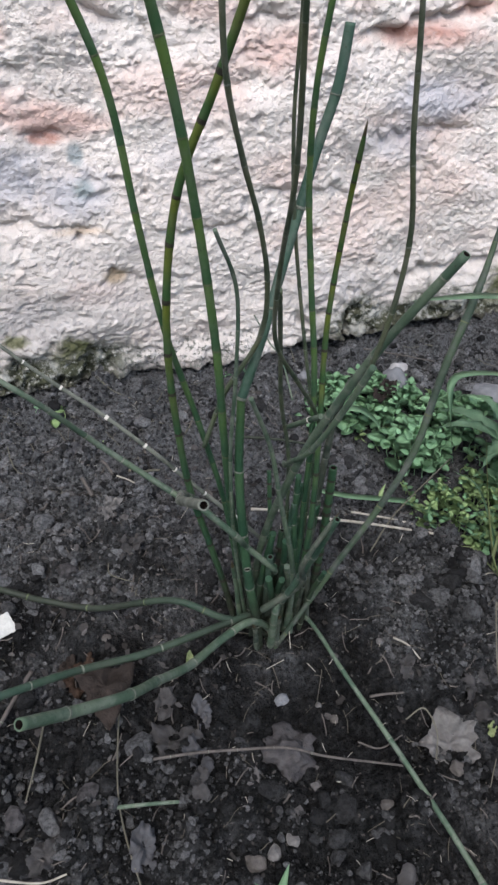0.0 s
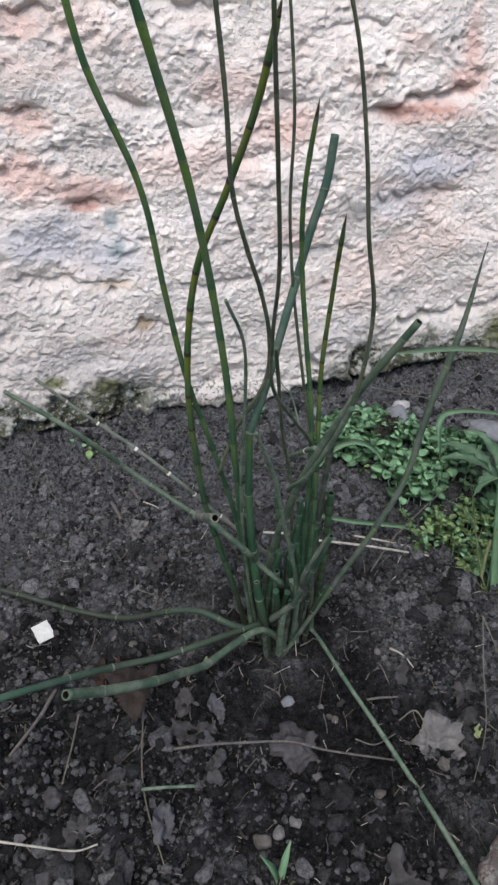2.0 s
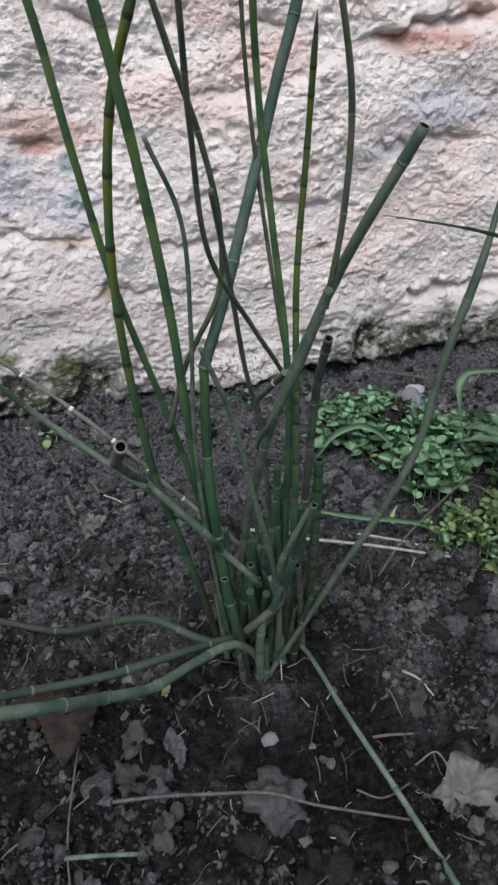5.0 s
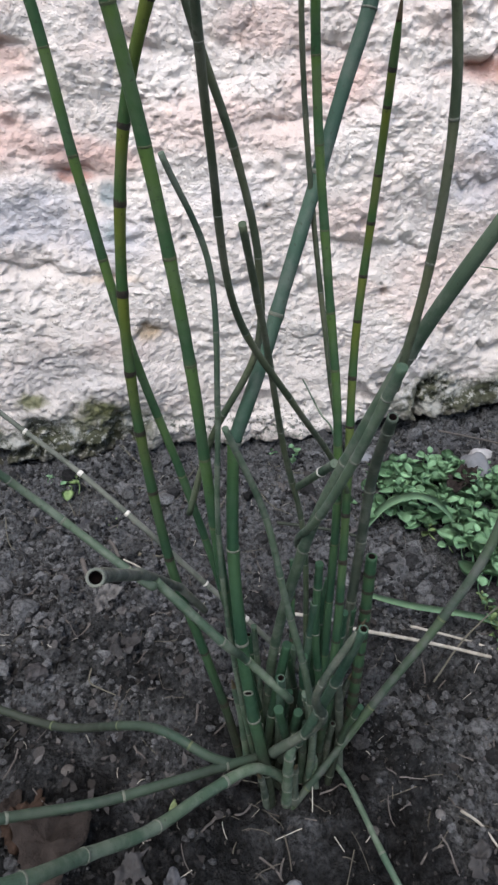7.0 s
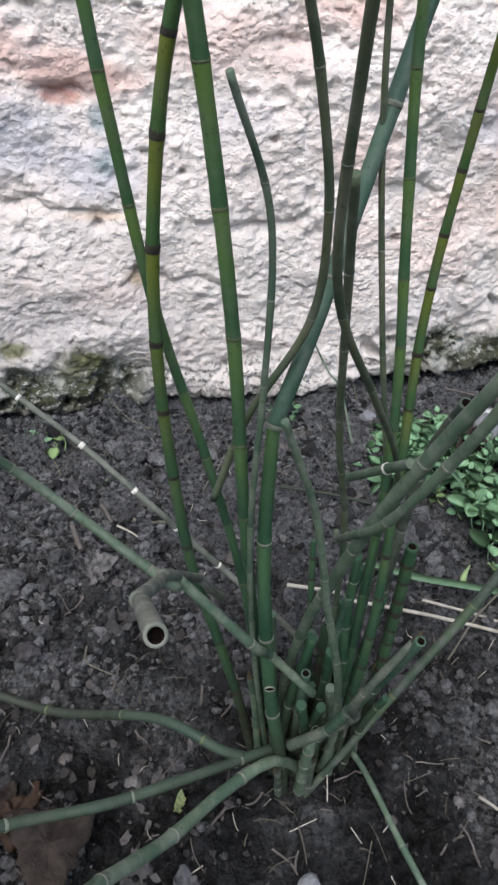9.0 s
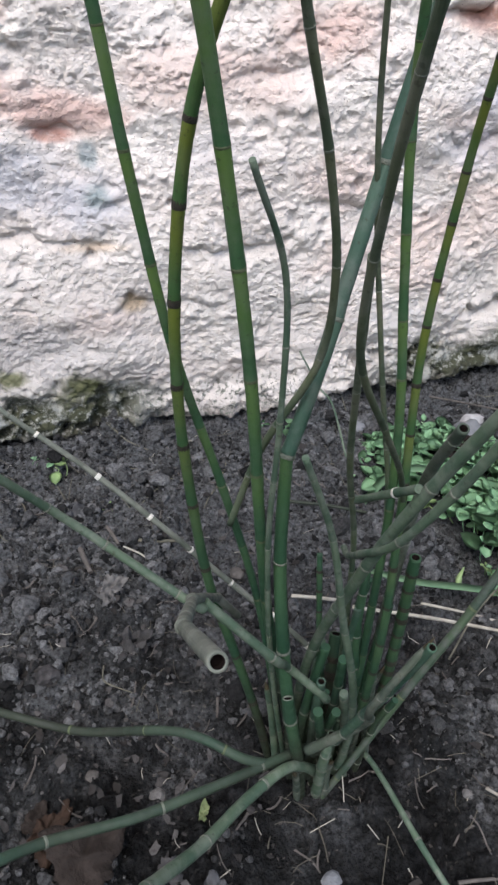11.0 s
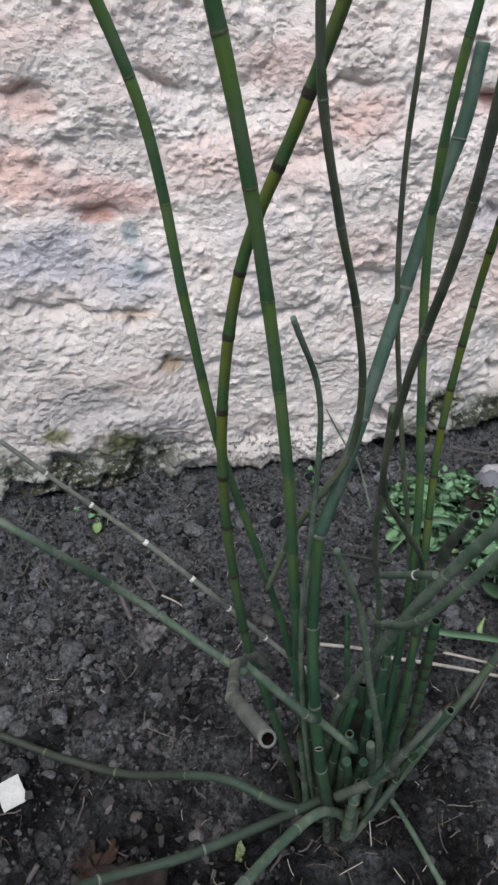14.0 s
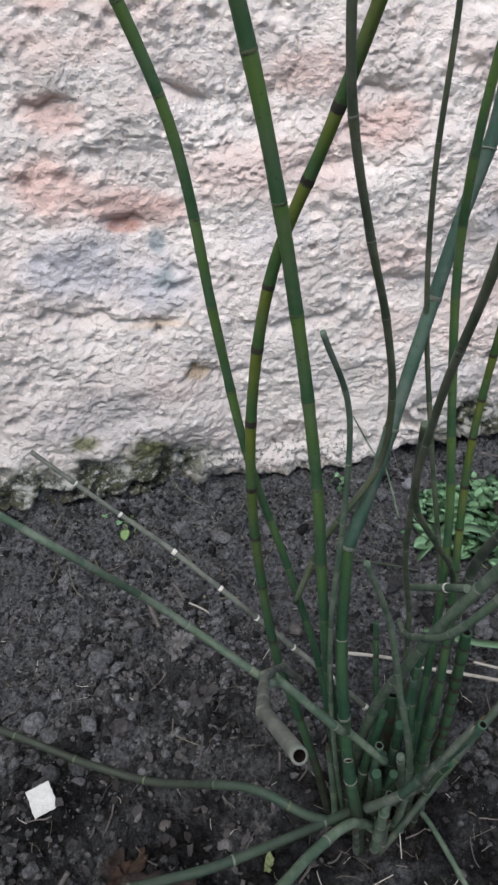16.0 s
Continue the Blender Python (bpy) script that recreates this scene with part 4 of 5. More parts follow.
def crumb_field(name, material, count, seed, lo, hi, power, label, spots=None, cuts=0, sink=0.2):
    """Broken crumbs lying on the soil, thicker where it is loose, or heaped round given spots (x, y, spread, share)."""
    rng = np.random.default_rng(seed)
    shape, faces0, bumps = (BALL_V, BALL_F, BALL_BUMPS) if cuts > 6 else (MID_V, MID_F, MID_BUMPS) if cuts > 3 else (ICO_V, ICO_F, None)
    if spots:
        pick = rng.choice(len(spots), count, p=np.array([s[3] for s in spots]) / sum(s[3] for s in spots))
        q = np.array(spots)[pick]
        x, y = q[:, 0] + q[:, 2] * rng.normal(0, 0.5, count), q[:, 1] + q[:, 2] * rng.normal(0, 0.5, count)
    else:
        x, y = rng.uniform(-0.38, 0.50, count * 4), rng.uniform(-0.31, 0.375, count * 4)
        thick = fbm(x / 0.11, y / 0.11, 3, 21) + 0.8 * smooth(0.0, -0.15, x) + 0.5 * smooth(-0.05, -0.16, y) + 0.8 * smooth(0.10, 0.30, y) - 0.1
        clear = np.exp(-((x - 0.01) ** 2 + (y + 0.05) ** 2) / 0.004)
        patchy = 0.9 * fbm(x / 0.028, y / 0.028, 3, 23)
        keep = rng.uniform(-0.5, 0.6, count * 4) < thick + patchy - 0.3 - 1.0 * clear
        x, y = x[keep][:count], y[keep][:count]
    z = soil(x, y)
    size = lo + (hi - lo) * rng.uniform(0, 1, len(x)) ** power
    size = size * (0.55 + 0.9 * smooth(-0.6, 0.7, fbm(x / 0.035, y / 0.035, 3, seed + 70)))
    n = len(x)
    if cuts > 3:
        body = shape[None] * (1 + 1.4 * bumps[rng.integers(0, 24, n)][..., None])
    else:
        body = shape[None] * rng.uniform(0.68, 1.2, (n, len(shape), 1))
    for _ in range(cuts):
        d = rng.normal(0, 1, (n, 1, 3))
        d /= np.linalg.norm(d, axis=2, keepdims=True)
        over = np.maximum((body * d).sum(2, keepdims=True) - rng.uniform(0.35, 0.85, (n, 1, 1)), 0) * 0.92
        body = body - over * d
    body = body * np.stack([np.ones(n), rng.uniform(0.6, 1, n), rng.uniform(0.5, 0.9, n)], -1)[:, None] * size[:, None, None]
    a = rng.uniform(0, 6.28, n)[:, None]
    tip = rng.uniform(-0.4, 0.4, n)[:, None]
    px = x[:, None] + np.cos(a) * body[..., 0] - np.sin(a) * body[..., 1]
    py = y[:, None] + np.sin(a) * body[..., 0] + np.cos(a) * body[..., 1]
    verts = np.stack([px, py, z[:, None] + body[..., 2] + tip * body[..., 0] + sink * size[:, None]], -1).reshape(-1, 3).tolist()
    faces = (np.array(faces0)[None] + len(shape) * np.arange(n)[:, None, None]).reshape(-1, 3).tolist()
    return tagged(joined(name, verts, faces, material, cuts > 6), label, "soil", kind="stuff")


crumb_field("soil_crumbs", CRUMB, 34000, 5, 0.0006, 0.0042, 2.4, "small dry grey crumbs scattered over the soil", cuts=2, sink=0.15)
crumb_field("soil_clods", CRUMB, 3000, 6, 0.0018, 0.0090, 2.6, "broken clods of dry grey earth on the soil", cuts=5, sink=0.15)
HEAPS = [(0.155, 0.165, 0.034, 6), (0.27, 0.0, 0.06, 1.5), (0.12, 0.0, 0.05, 1.5), (0.20, 0.02, 0.05, 3), (0.16, -0.06, 0.05, 1.5), (-0.20, -0.12, 0.07, 2), (-0.13, -0.13, 0.05, 1.5), (0.35, 0.29, 0.06, 1.5), (-0.2, 0.2, 0.07, 1.5), (0.07, 0.27, 0.06, 1)]
crumb_field("mound_clods", CRUMB, 420, 14, 0.003, 0.0115, 2.0, "clods heaped into small mounds of earth", [(0.153, 0.165, 0.030, 3), (0.20, 0.02, 0.045, 2), (-0.215, -0.14, 0.05, 1)], 7, 0.0)
crumb_field("heaped_crumbs", CRUMB, 8000, 7, 0.0008, 0.0038, 2.2, "heaped lumps of dry grey earth", HEAPS, 3, 0.0)


def litter(name, material, count, seed, span, thick, label, region=(-0.40, 0.5, -0.32, 0.36)):
    """Slivers of straw and rootlets lying loose."""
    rng = np.random.default_rng(seed)
    verts, faces = [], []
    for _ in range(count):
        x, y = rng.uniform(region[0], region[1]), rng.uniform(region[2], region[3])
        n, a, size, r, bend = 5, rng.uniform(0, 6.28), rng.uniform(*span), rng.uniform(*thick), rng.uniform(-1.0, 1.0)
        line = []
        for k in range(n):
            line.append((x, y))
            x, y, a = x + size / (n - 1) * math.cos(a), y + size / (n - 1) * math.sin(a), a + bend / n
        zs = soil(np.array([p[0] for p in line]), np.array([p[1] for p in line]))
        zs = np.linspace(zs[0], zs[-1], n) * 0.5 + zs * 0.5 + 0.0012 + r
        tilt = rng.uniform(-0.1, 0.25) * size
        base = len(verts)
        for k, (px, py) in enumerate(line):
            q = r * (1 - 0.5 * k / n)
            z = zs[k] + max(0, tilt) * (k / n) ** 2
            verts += [(px - q * math.sin(a), py + q * math.cos(a), z), (px, py, z + q), (px + q * math.sin(a), py - q * math.cos(a), z), (px, py, z - q)]
        for k in range(n - 1):
            for m in range(4):
                faces.append([base + 4 * k + m, base + 4 * k + (m + 1) % 4, base + 4 * k + 4 + (m + 1) % 4, base + 4 * k + 4 + m])
    return tagged(joined(name, verts, faces, material), label, "plant litter", kind="stuff")


def flakes(name, material, count, seed, lo, hi, label):
    """Torn angular scraps of leaf and bark, bent and tilted on the soil."""
    rng = np.random.default_rng(seed)
    near = rng.uniform(0, 1, count) < 0.55
    xs = np.where(near, rng.normal(-0.11, 0.10, count), rng.uniform(-0.33, 0.36, count))
    ys = np.where(near, rng.normal(0.14, 0.09, count), rng.uniform(-0.28, 0.33, count))
    keep = (ys < 0.36) & (xs * xs + (ys + 0.03) ** 2 > 0.0012)
    xs, ys = xs[keep], ys[keep]
    verts, faces = [], []
    for x, y, z in zip(xs.tolist(), ys.tolist(), soil(xs, ys).tolist()):
        size, narrow, spin = lo + (hi - lo) * rng.uniform() ** 2.2, rng.uniform(0.3, 0.95), rng.uniform(0, 6.28)
        n = int(rng.integers(5, 8))
        around = np.sort(rng.uniform(0, 0.8, n) + np.arange(n)) * 2 * math.pi / n
        reach = size * rng.uniform(0.55, 1.1, n)
        u, v = reach * np.cos(around), narrow * reach * np.sin(around)
        lift = rng.uniform(-60, 90) * v * v + rng.uniform(-0.35, 0.35) * u + rng.uniform(-0.3, 0.5) * v
        px, py = x + u * math.cos(spin) - v * math.sin(spin), y + u * math.sin(spin) + v * math.cos(spin)
        pz = z + 0.21 * (py - y) + lift - lift.min() * 0.6 + 0.0012
        base, thick = len(verts), 0.00045
        middle = float(pz.mean()) + rng.uniform(-0.15, 0.1) * size
        verts += [(x, y, middle), *zip(px.tolist(), py.tolist(), pz.tolist()), (x, y, middle - thick), *zip(px.tolist(), py.tolist(), (pz - thick).tolist())]
        for k in range(n):
            a, b = base + 1 + k, base + 1 + (k + 1) % n
            faces += [[base, a, b], [base + n + 1, b + n + 1, a + n + 1], [a, a + n + 1, b + n + 1, b]]
    return tagged(joined(name, verts, faces, material), label, "plant litter", kind="stuff")


def scrap_paint():
    p = Paint("leaf_scraps", 0.9)
    c = p.mix(p.math("POWER", p.island(), 1.4), (0.022, 0.0205, 0.020), (0.092, 0.089, 0.090))
    c = p.mix(p.math("MULTIPLY", p.ramp(p.noise(260, 5, 0.7), 0.45, 0.66), 0.5), c, (0.022, 0.020, 0.019))
    return p.done(c, p.noise(500, 4), 0.001, 0.7, spec=0.06)


flakes("leaf_scraps", scrap_paint(), 1300, 41, 0.0014, 0.0062, "torn grey-brown scraps of dry leaf strewn over the soil")
litter("twig_scraps", TWIG, 300, 42, (0.006, 0.020), (0.0005, 0.0011), "short dull bits of twig strewn over the soil", (-0.30, 0.32, -0.26, 0.32))
litter("straw_litter", STRAW, 380, 8, (0.002, 0.011), (0.0002, 0.00048), "short pale straw slivers strewn over the soil")
litter("rootlets", ROOT, 420, 9, (0.006, 0.030), (0.0002, 0.0005), "fine dull rootlets and stalks strewn over the soil")
litter("clump_foot_litter", ROOT, 24, 12, (0.006, 0.022), (0.0003, 0.0007), "dry stalk scraps round the foot of the clump", (-0.045, 0.05, -0.045, 0.03))
litter("wall_foot_litter", STRAW_DULL, 60, 10, (0.01, 0.045), (0.0004, 0.0009), "dry stalks lying along the foot of the wall", (-0.3, 0.5, 0.26, 0.36))


def pebble(name, at, size, paint, seed, label, category="stone", squash=(1, 0.8, 0.6), rough=0.22, sink=0.35, spin=0.0, group="", fine=3):
    """A worn stone, partly sunk in the soil; at gives its middle on the ground."""
    bm = bmesh.new()
    bmesh.ops.create_icosphere(bm, subdivisions=fine, radius=1.0)
    for v in bm.verts:
        n = noise.fractal(v.co * 1.3 + Vector((seed * 3.7, seed, 0)), 1.0, 2.0, 4)
        cell = noise.cell(v.co * 1.6 + Vector((seed, 0, 0)))
        v.co = v.co * (1 + rough * n + 0.10 * rough * cell)
    m = Matrix.Rotation(spin, 4, "Z") @ Matrix.Diagonal((size * squash[0], size * squash[1], size * squash[2], 1))
    bmesh.ops.transform(bm, matrix=m, verts=bm.verts)
    for f in bm.faces:
        f.smooth = fine > 2
    me = bpy.data.meshes.new(name)
    bm.to_mesh(me)
    bm.free()
    me.materials.append(paint)
    ob = new(name, me)
    ob.location = (at[0], at[1], gz(*at) + size * squash[2] * (0.5 - sink))
    return tagged(ob, label, category, group)


pebble("boulder", (0.172, -0.256), 0.092, GRANITE, 3, "large pinkish-grey granite boulder half sunk in soil", squash=(0.95, 0.75, 0.62), rough=0.24, spin=0.5, fine=5)
pebble("white_stone", (0.287, 0.318), 0.015, STONE_WHITE, 4, "smooth white stone by the foot of the wall", squash=(1, 0.7, 0.8), rough=0.2, sink=0.0)
pebble("grey_stone", (0.264, 0.287), 0.021, STONE_BLUE, 5, "flat grey stone below the white one", squash=(0.8, 0.9, 0.9), sink=-0.4)
pebble("bluish_stone", (0.380, 0.242), 0.028, STONE_BLUE, 6, "flat bluish-grey slab of stone in the soil", squash=(0.9, 1, 0.5), sink=0.0)
pebble("bluish_stone", (0.16, 0.335), 0.011, STONE_BLUE, 16, "small bluish stone near the wall", squash=(0.8, 1, 0.5))
pebble("earth_lump", (-0.012, -0.09), 0.021, EARTH, 7, "broad flat lump of grey earth", squash=(1, 0.85, 0.6), rough=0.7, fine=4)
for n, (x, y, s, paint, label) in enumerate((
    (-0.005, -0.053, 0.0062, STONE_BLUE, "small whitish pebble on bare soil"), (0.023, -0.066, 0.0034, CHIP, "tiny white pebble on bare soil"),
    (-0.063, -0.161, 0.008, STONE_GREY, "grey angular pebble in the soil"), (-0.048, -0.160, 0.006, CHIP, "pale angular stone chip on soil"),
    (-0.033, -0.157, 0.0055, CHIP, "pale angular stone chip on soil"), (0.097, -0.029, 0.0034, CHIP, "tiny white pebble on bare soil"),
    (-0.008, 0.184, 0.007, STONE_GREY, "grey pebble behind the clump"), (0.054, 0.289, 0.009, STONE_GREY, "grey pebble near the wall"),
    (0.034, -0.078, 0.005, STONE_GREY, "small grey pebble on the soil"), (0.045, -0.155, 0.006, STONE_GREY, "small round grey pebble"),
    (-0.172, -0.095, 0.0085, EARTH, "grey broken clod of dry earth"), (-0.225, -0.09, 0.010, EARTH, "grey broken clod of dry earth"), (-0.215, -0.135, 0.009, EARTH, "grey broken clod of dry earth"),
    (-0.235, -0.15, 0.010, EARTH, "grey broken clod of dry earth"), (-0.165, 0.10, 0.009, EARTH, "grey broken clod of dry earth"), (-0.10, 0.018, 0.006, CHIP, "pale lump under the lying stems"),
    (0.05, -0.034, 0.004, STONE_GREY, "small grey pebble on the soil"), (-0.14, 0.03, 0.005, STONE_GREY, "small grey pebble on the soil"), (0.112, -0.145, 0.007, STONE_GREY, "small grey pebble on the soil"),
)):
    pebble("pebble", (x, y), s, paint, 20 + n, label, squash=(1, 0.85, 0.7), rough=0.35, spin=n * 1.3, group="pebbles on the soil", fine=2)

# ---- dead leaves, twigs and scraps on the soil ----


def flat_leaf(name, at, size, outline, paint, label, spin=0.0, tilt=(0.0, 0.0), curl=0.2, lift=0.003, seed=0, category="leaf", ragged_by=1.0, wrinkle=1.0):
    """A dry leaf: an outline r(angle) as a crinkled sheet with thickness and a midrib."""
    bm = bmesh.new()
    rings, count = 6, 60
    rows = []
    for side in (1, -1):
        grid = []
        for k in range(1, rings + 1):
            row = []
            for m in range(count):
                a = 2 * math.pi * m / count
                ragged = 1 + ragged_by * 0.30 * noise.noise(Vector((1.3 * math.cos(a), 1.3 * math.sin(a), seed * 1.7))) + 0.16 * noise.noise(Vector((4 * math.cos(a), 4 * math.sin(a), seed * 2.3)))
                r = outline(a) * ragged * k / rings
                x, y = r * math.cos(a), r * math.sin(a)
                z = curl * (0.5 * (y * y) + 0.35 * x * abs(x)) + wrinkle * 0.60 * noise.noise(Vector((x * 2.4 + seed, y * 2.4, seed))) + wrinkle * 0.20 * noise.noise(Vector((x * 6, y * 6 + seed, 1)))
                z += 0.05 * math.exp(-(y / 0.06) ** 2) - (0.012 if side < 0 else 0)
                row.append(bm.verts.new((x * size, y * size, z * size)))
            grid.append(row)
        rows.append(grid)
        centre = bm.verts.new((0, 0, (0.05 - (0.012 if side < 0 else 0)) * size))
        for m in range(count):
            f = [centre, grid[0][m], grid[0][(m + 1) % count]]
            bm.faces.new(f if side > 0 else f[::-1])
            for k in range(rings - 1):
                f = [grid[k][m], grid[k + 1][m], grid[k + 1][(m + 1) % count], grid[k][(m + 1) % count]]
                bm.faces.new(f if side > 0 else f[::-1])
    for m in range(count):
        bm.faces.new((rows[0][-1][m], rows[1][-1][m], rows[1][-1][(m + 1) % count], rows[0][-1][(m + 1) % count]))
    for f in bm.faces:
        f.smooth = True
    me = bpy.data.meshes.new(name)
    bm.to_mesh(me)
    bm.free()
    me.materials.append(paint)
    ob = new(name, me)
    slope = math.atan(0.21)
    ob.matrix_basis = Matrix.Translation((at[0], at[1], gz(*at) + lift)) @ Matrix.Rotation(slope + tilt[0], 4, "X") @ Matrix.Rotation(tilt[1], 4, "Y") @ Matrix.Rotation(spin, 4, "Z")
    return tagged(ob, label, category)


def oval(a):
    return 0.50 / math.sqrt((math.cos(a) * 0.5) ** 2 + math.sin(a) ** 2) * (1 + 0.05 * math.sin(7 * a + 1) + 0.03 * math.sin(17 * a))


def wedge(a):
    """Three corners, the longest towards -y."""
    r = min(1.0, 0.52 / max(math.cos(a - math.pi / 2 - k * 2 * math.pi / 3) for k in range(3)))
    return r * (1 + 0.12 * max(0.0, -math.sin(a))) + 0.02 * math.sin(9 * a)


def lobed(a):
    r = 0.52
    for at, k in ((1.57, 0.50), (0.45, 0.30), (2.75, 0.34), (3.6, 0.16), (-0.5, 0.22)):
        r += k * max(0.0, math.cos(a - at)) ** 9
    return r + 0.035 * math.sin(13 * a + 1) + 0.02 * math.sin(29 * a)


def torn(a):
    return 0.66 + 0.20 * math.sin(2 * a + 0.6) + 0.12 * math.sin(3 * a + 2) + 0.05 * math.sin(5 * a) + 0.04 * math.sin(11 * a + 2) + 0.03 * math.sin(23 * a)


flat_leaf("dead_leaf", (0.116, -0.126), 0.030, lobed, CHIP, "pale grey dried lobed leaf lying on soil", -0.15, (0.25, -0.1), 0.3, 0.010, 1)
flat_leaf("dead_leaf", (0.163, -0.090), 0.026, torn, LEAF_DEAD, "torn grey dried leaf on soil", 0.6, (0.1, 0.2), 0.5, 0.005, 2)
flat_leaf("dead_leaf", (-0.147, -0.024), 0.032, wedge, LEAF_BROWN, "brown dried leaf with curled edges under the lying stems", -0.1, (0.12, 0.10), 0.35, 0.010, 3, ragged_by=0.5, wrinkle=0.55)
flat_leaf("dead_leaf", (-0.168, 0.004), 0.017, torn, LEAF_RUST, "rust-brown torn leaf fragment beside the brown leaf", 0.5, (0.3, 0.2), 0.8, 0.005, 31)
flat_leaf("dead_leaf", (-0.176, 0.012), 0.013, oval, LEAF_BROWN, "brown crumpled leaf fragment on soil", 1.0, (0.3, -0.2), 0.8, 0.006, 13)
flat_leaf("dead_leaf", (-0.100, -0.033), 0.017, torn, LEAF_DEAD, "grey crumpled leaf fragment on soil", 0.2, (0.2, 0.1), 0.7, 0.005, 4)
flat_leaf("dead_leaf", (-0.102, -0.066), 0.021, torn, LEAF_DEAD, "grey crumpled leaf fragment on soil", 2.2, (0.1, -0.2), 0.7, 0.005, 5)
flat_leaf("dead_leaf", (-0.087, -0.083), 0.018, torn, LEAF_SLATE, "slate-grey leaf fragment on soil", 1.2, (0.0, 0.1), 0.5, 0.004, 6)
flat_leaf("dead_leaf", (-0.075, -0.052), 0.014, oval, LEAF_SLATE, "small bluish curled leaf on soil", 1.7, (0.1, 0.1), 0.9, 0.006, 7)
flat_leaf("dead_leaf", (-0.140, -0.138), 0.018, oval, LEAF_SLATE, "slate-grey dried leaf lying on soil", 1.4, (0.2, 0.2), 0.4, 0.005, 8)
flat_leaf("dead_leaf", (-0.205, -0.123), 0.017, oval, LEAF_DEAD, "grey dried leaf lying on soil", 0.4, (0.2, -0.2), 0.5, 0.006, 9)
flat_leaf("dead_leaf", (-0.092, -0.112), 0.013, torn, LEAF_DEAD, "grey crumpled leaf fragment on soil", 0.9, (0.1, 0.3), 0.7, 0.004, 10)
flat_leaf("dead_leaf", (-0.115, 0.162), 0.014, torn, CHIP, "pale curled leaf flake on soil", 0.3, (0.5, 0.2), 0.9, 0.006, 11)
flat_leaf("dead_leaf", (-0.104, 0.115), 0.017, torn, LEAF_DEAD, "flat grey leaf remnant lying on soil", 0.1, (0.05, 0.1), 0.5, 0.004, 33)
flat_leaf("dead_leaf", (-0.141, 0.272), 0.016, oval, LEAF_SLATE, "slate-grey flat leaf by the wall", 0.2, (0.1, 0.05), 0.3, 0.004, 34)
flat_leaf("dead_leaf", (0.253, -0.075), 0.026, oval, LEAF_DEAD, "grey dried leaf lying on soil", 0.1, (0.1, 0.1), 0.5, 0.004, 12)
flat_leaf("dead_leaf", (0.195, -0.132), 0.028, torn, LEAF_DEAD, "grey dried leaf beside the boulder", 0.8, (0.1, -0.2), 0.4, 0.006, 14)
flat_leaf("dead_leaf", (0.038, -0.221), 0.024, torn, LEAF_DEAD, "grey dried leaf lying on soil", 1.6, (0.1, 0.1), 0.4, 0.004, 15)
flat_leaf("dead_leaf", (0.107, -0.062), 0.012, torn, LEAF_DEAD, "small grey leaf fragment on soil", 0.7, (0.2, 0.1), 0.6, 0.004, 17)
flat_leaf("dead_leaf", (0.236, 0.258), 0.022, oval, LEAF_BROWN, "reddish-brown leaf among the herbs", 0.3, (0.2, 0.1), 0.4, 0.034, 18)
flat_leaf("yellow_leaf", (-0.074, -0.003), 0.006, oval, GRASS_PALE, "small yellow-green round leaf on the soil", 1.2, (0.3, 0.2), 0.4, 0.004, 19)
flat_leaf("yellow_leaf", (0.160, -0.122), 0.007, oval, GRASS_PALE, "small yellow-green lobed leaf on soil", 1.0, (0.2, 0.1), 0.4, 0.006, 20)


def scrap():
    """A torn square of white card."""
    bm = bmesh.new()
    bmesh.ops.create_grid(bm, x_segments=8, y_segments=8, size=0.0100)
    for v in bm.verts:
        v.co.x *= 0.82
        edge = max(abs(v.co.x) / 0.0082, abs(v.co.y) / 0.0100)
        v.co += Vector((0.0009 * noise.noise(v.co * 300), 0.0009 * noise.noise(v.co * 300 + Vector((9, 0, 0))), 0)) * edge
        v.co.z = 0.0012 * noise.noise(v.co * 90)
    bmesh.ops.solidify(bm, geom=bm.faces, thickness=0.0008)
    me = bpy.data.meshes.new("paper_scrap")
    bm.to_mesh(me)
    bm.free()
    me.materials.append(PAPER)
    ob = new("paper_scrap", me)
    ob.matrix_basis = Matrix.Translation((-0.223, 0.060, gz(-0.223, 0.06) + 0.008)) @ Matrix.Rotation(0.3, 4, "X") @ Matrix.Rotation(0.35, 4, "Z")
    return tagged(ob, "torn square scrap of white card on soil", "scrap")


scrap()


def lying(name, spots, r0, r1, paint, label, category="twig", raise_by=0.004, joints=None, gap=0.025, end="cut"):
    """A stalk along spots given as x, y and the height over the soil."""
    pts = [(x, y, float(lay(x, y)) + h + r0 + raise_by) for x, y, h in spots]
    ob = thing(name, label, category, pts[0])
    part_ob = stem(ob, [(a - pts[0][0], b - pts[0][1], c - pts[0][2]) for a, b, c in pts], r0, r1, paint, joints or "none", gap, gap * 0.5, end, steps=40)
    part_ob.name = "stalk"
    return ob


lying("dry_twig", [(-0.121, -0.083, 0.010), (-0.09, -0.087, 0.011), (-0.059, -0.093, 0.012), (-0.02, -0.103, 0.015), (0.01, -0.115, 0.011), (0.067, -0.135, 0.008)], 0.0012, 0.0009, TWIG, "thin dry jointed horsetail twig on soil", joints="ring", gap=0.027)
lying("dry_twig", [(-0.155, -0.107, 0.006), (-0.13, -0.112, 0.008), (-0.103, -0.116, 0.006)], 0.0015, 0.0013, GREYED, "short grey-green piece of stem on soil", joints="ring", gap=0.04, end="open")
lying("dry_twig", [(-0.203, 0.006, 0.013), (-0.218, -0.014, 0.012), (-0.231, -0.032, 0.011), (-0.256, -0.058, 0.009)], 0.0018, 0.0014, TWIG, "crooked dry brown twig on soil", joints="ring", gap=0.03)
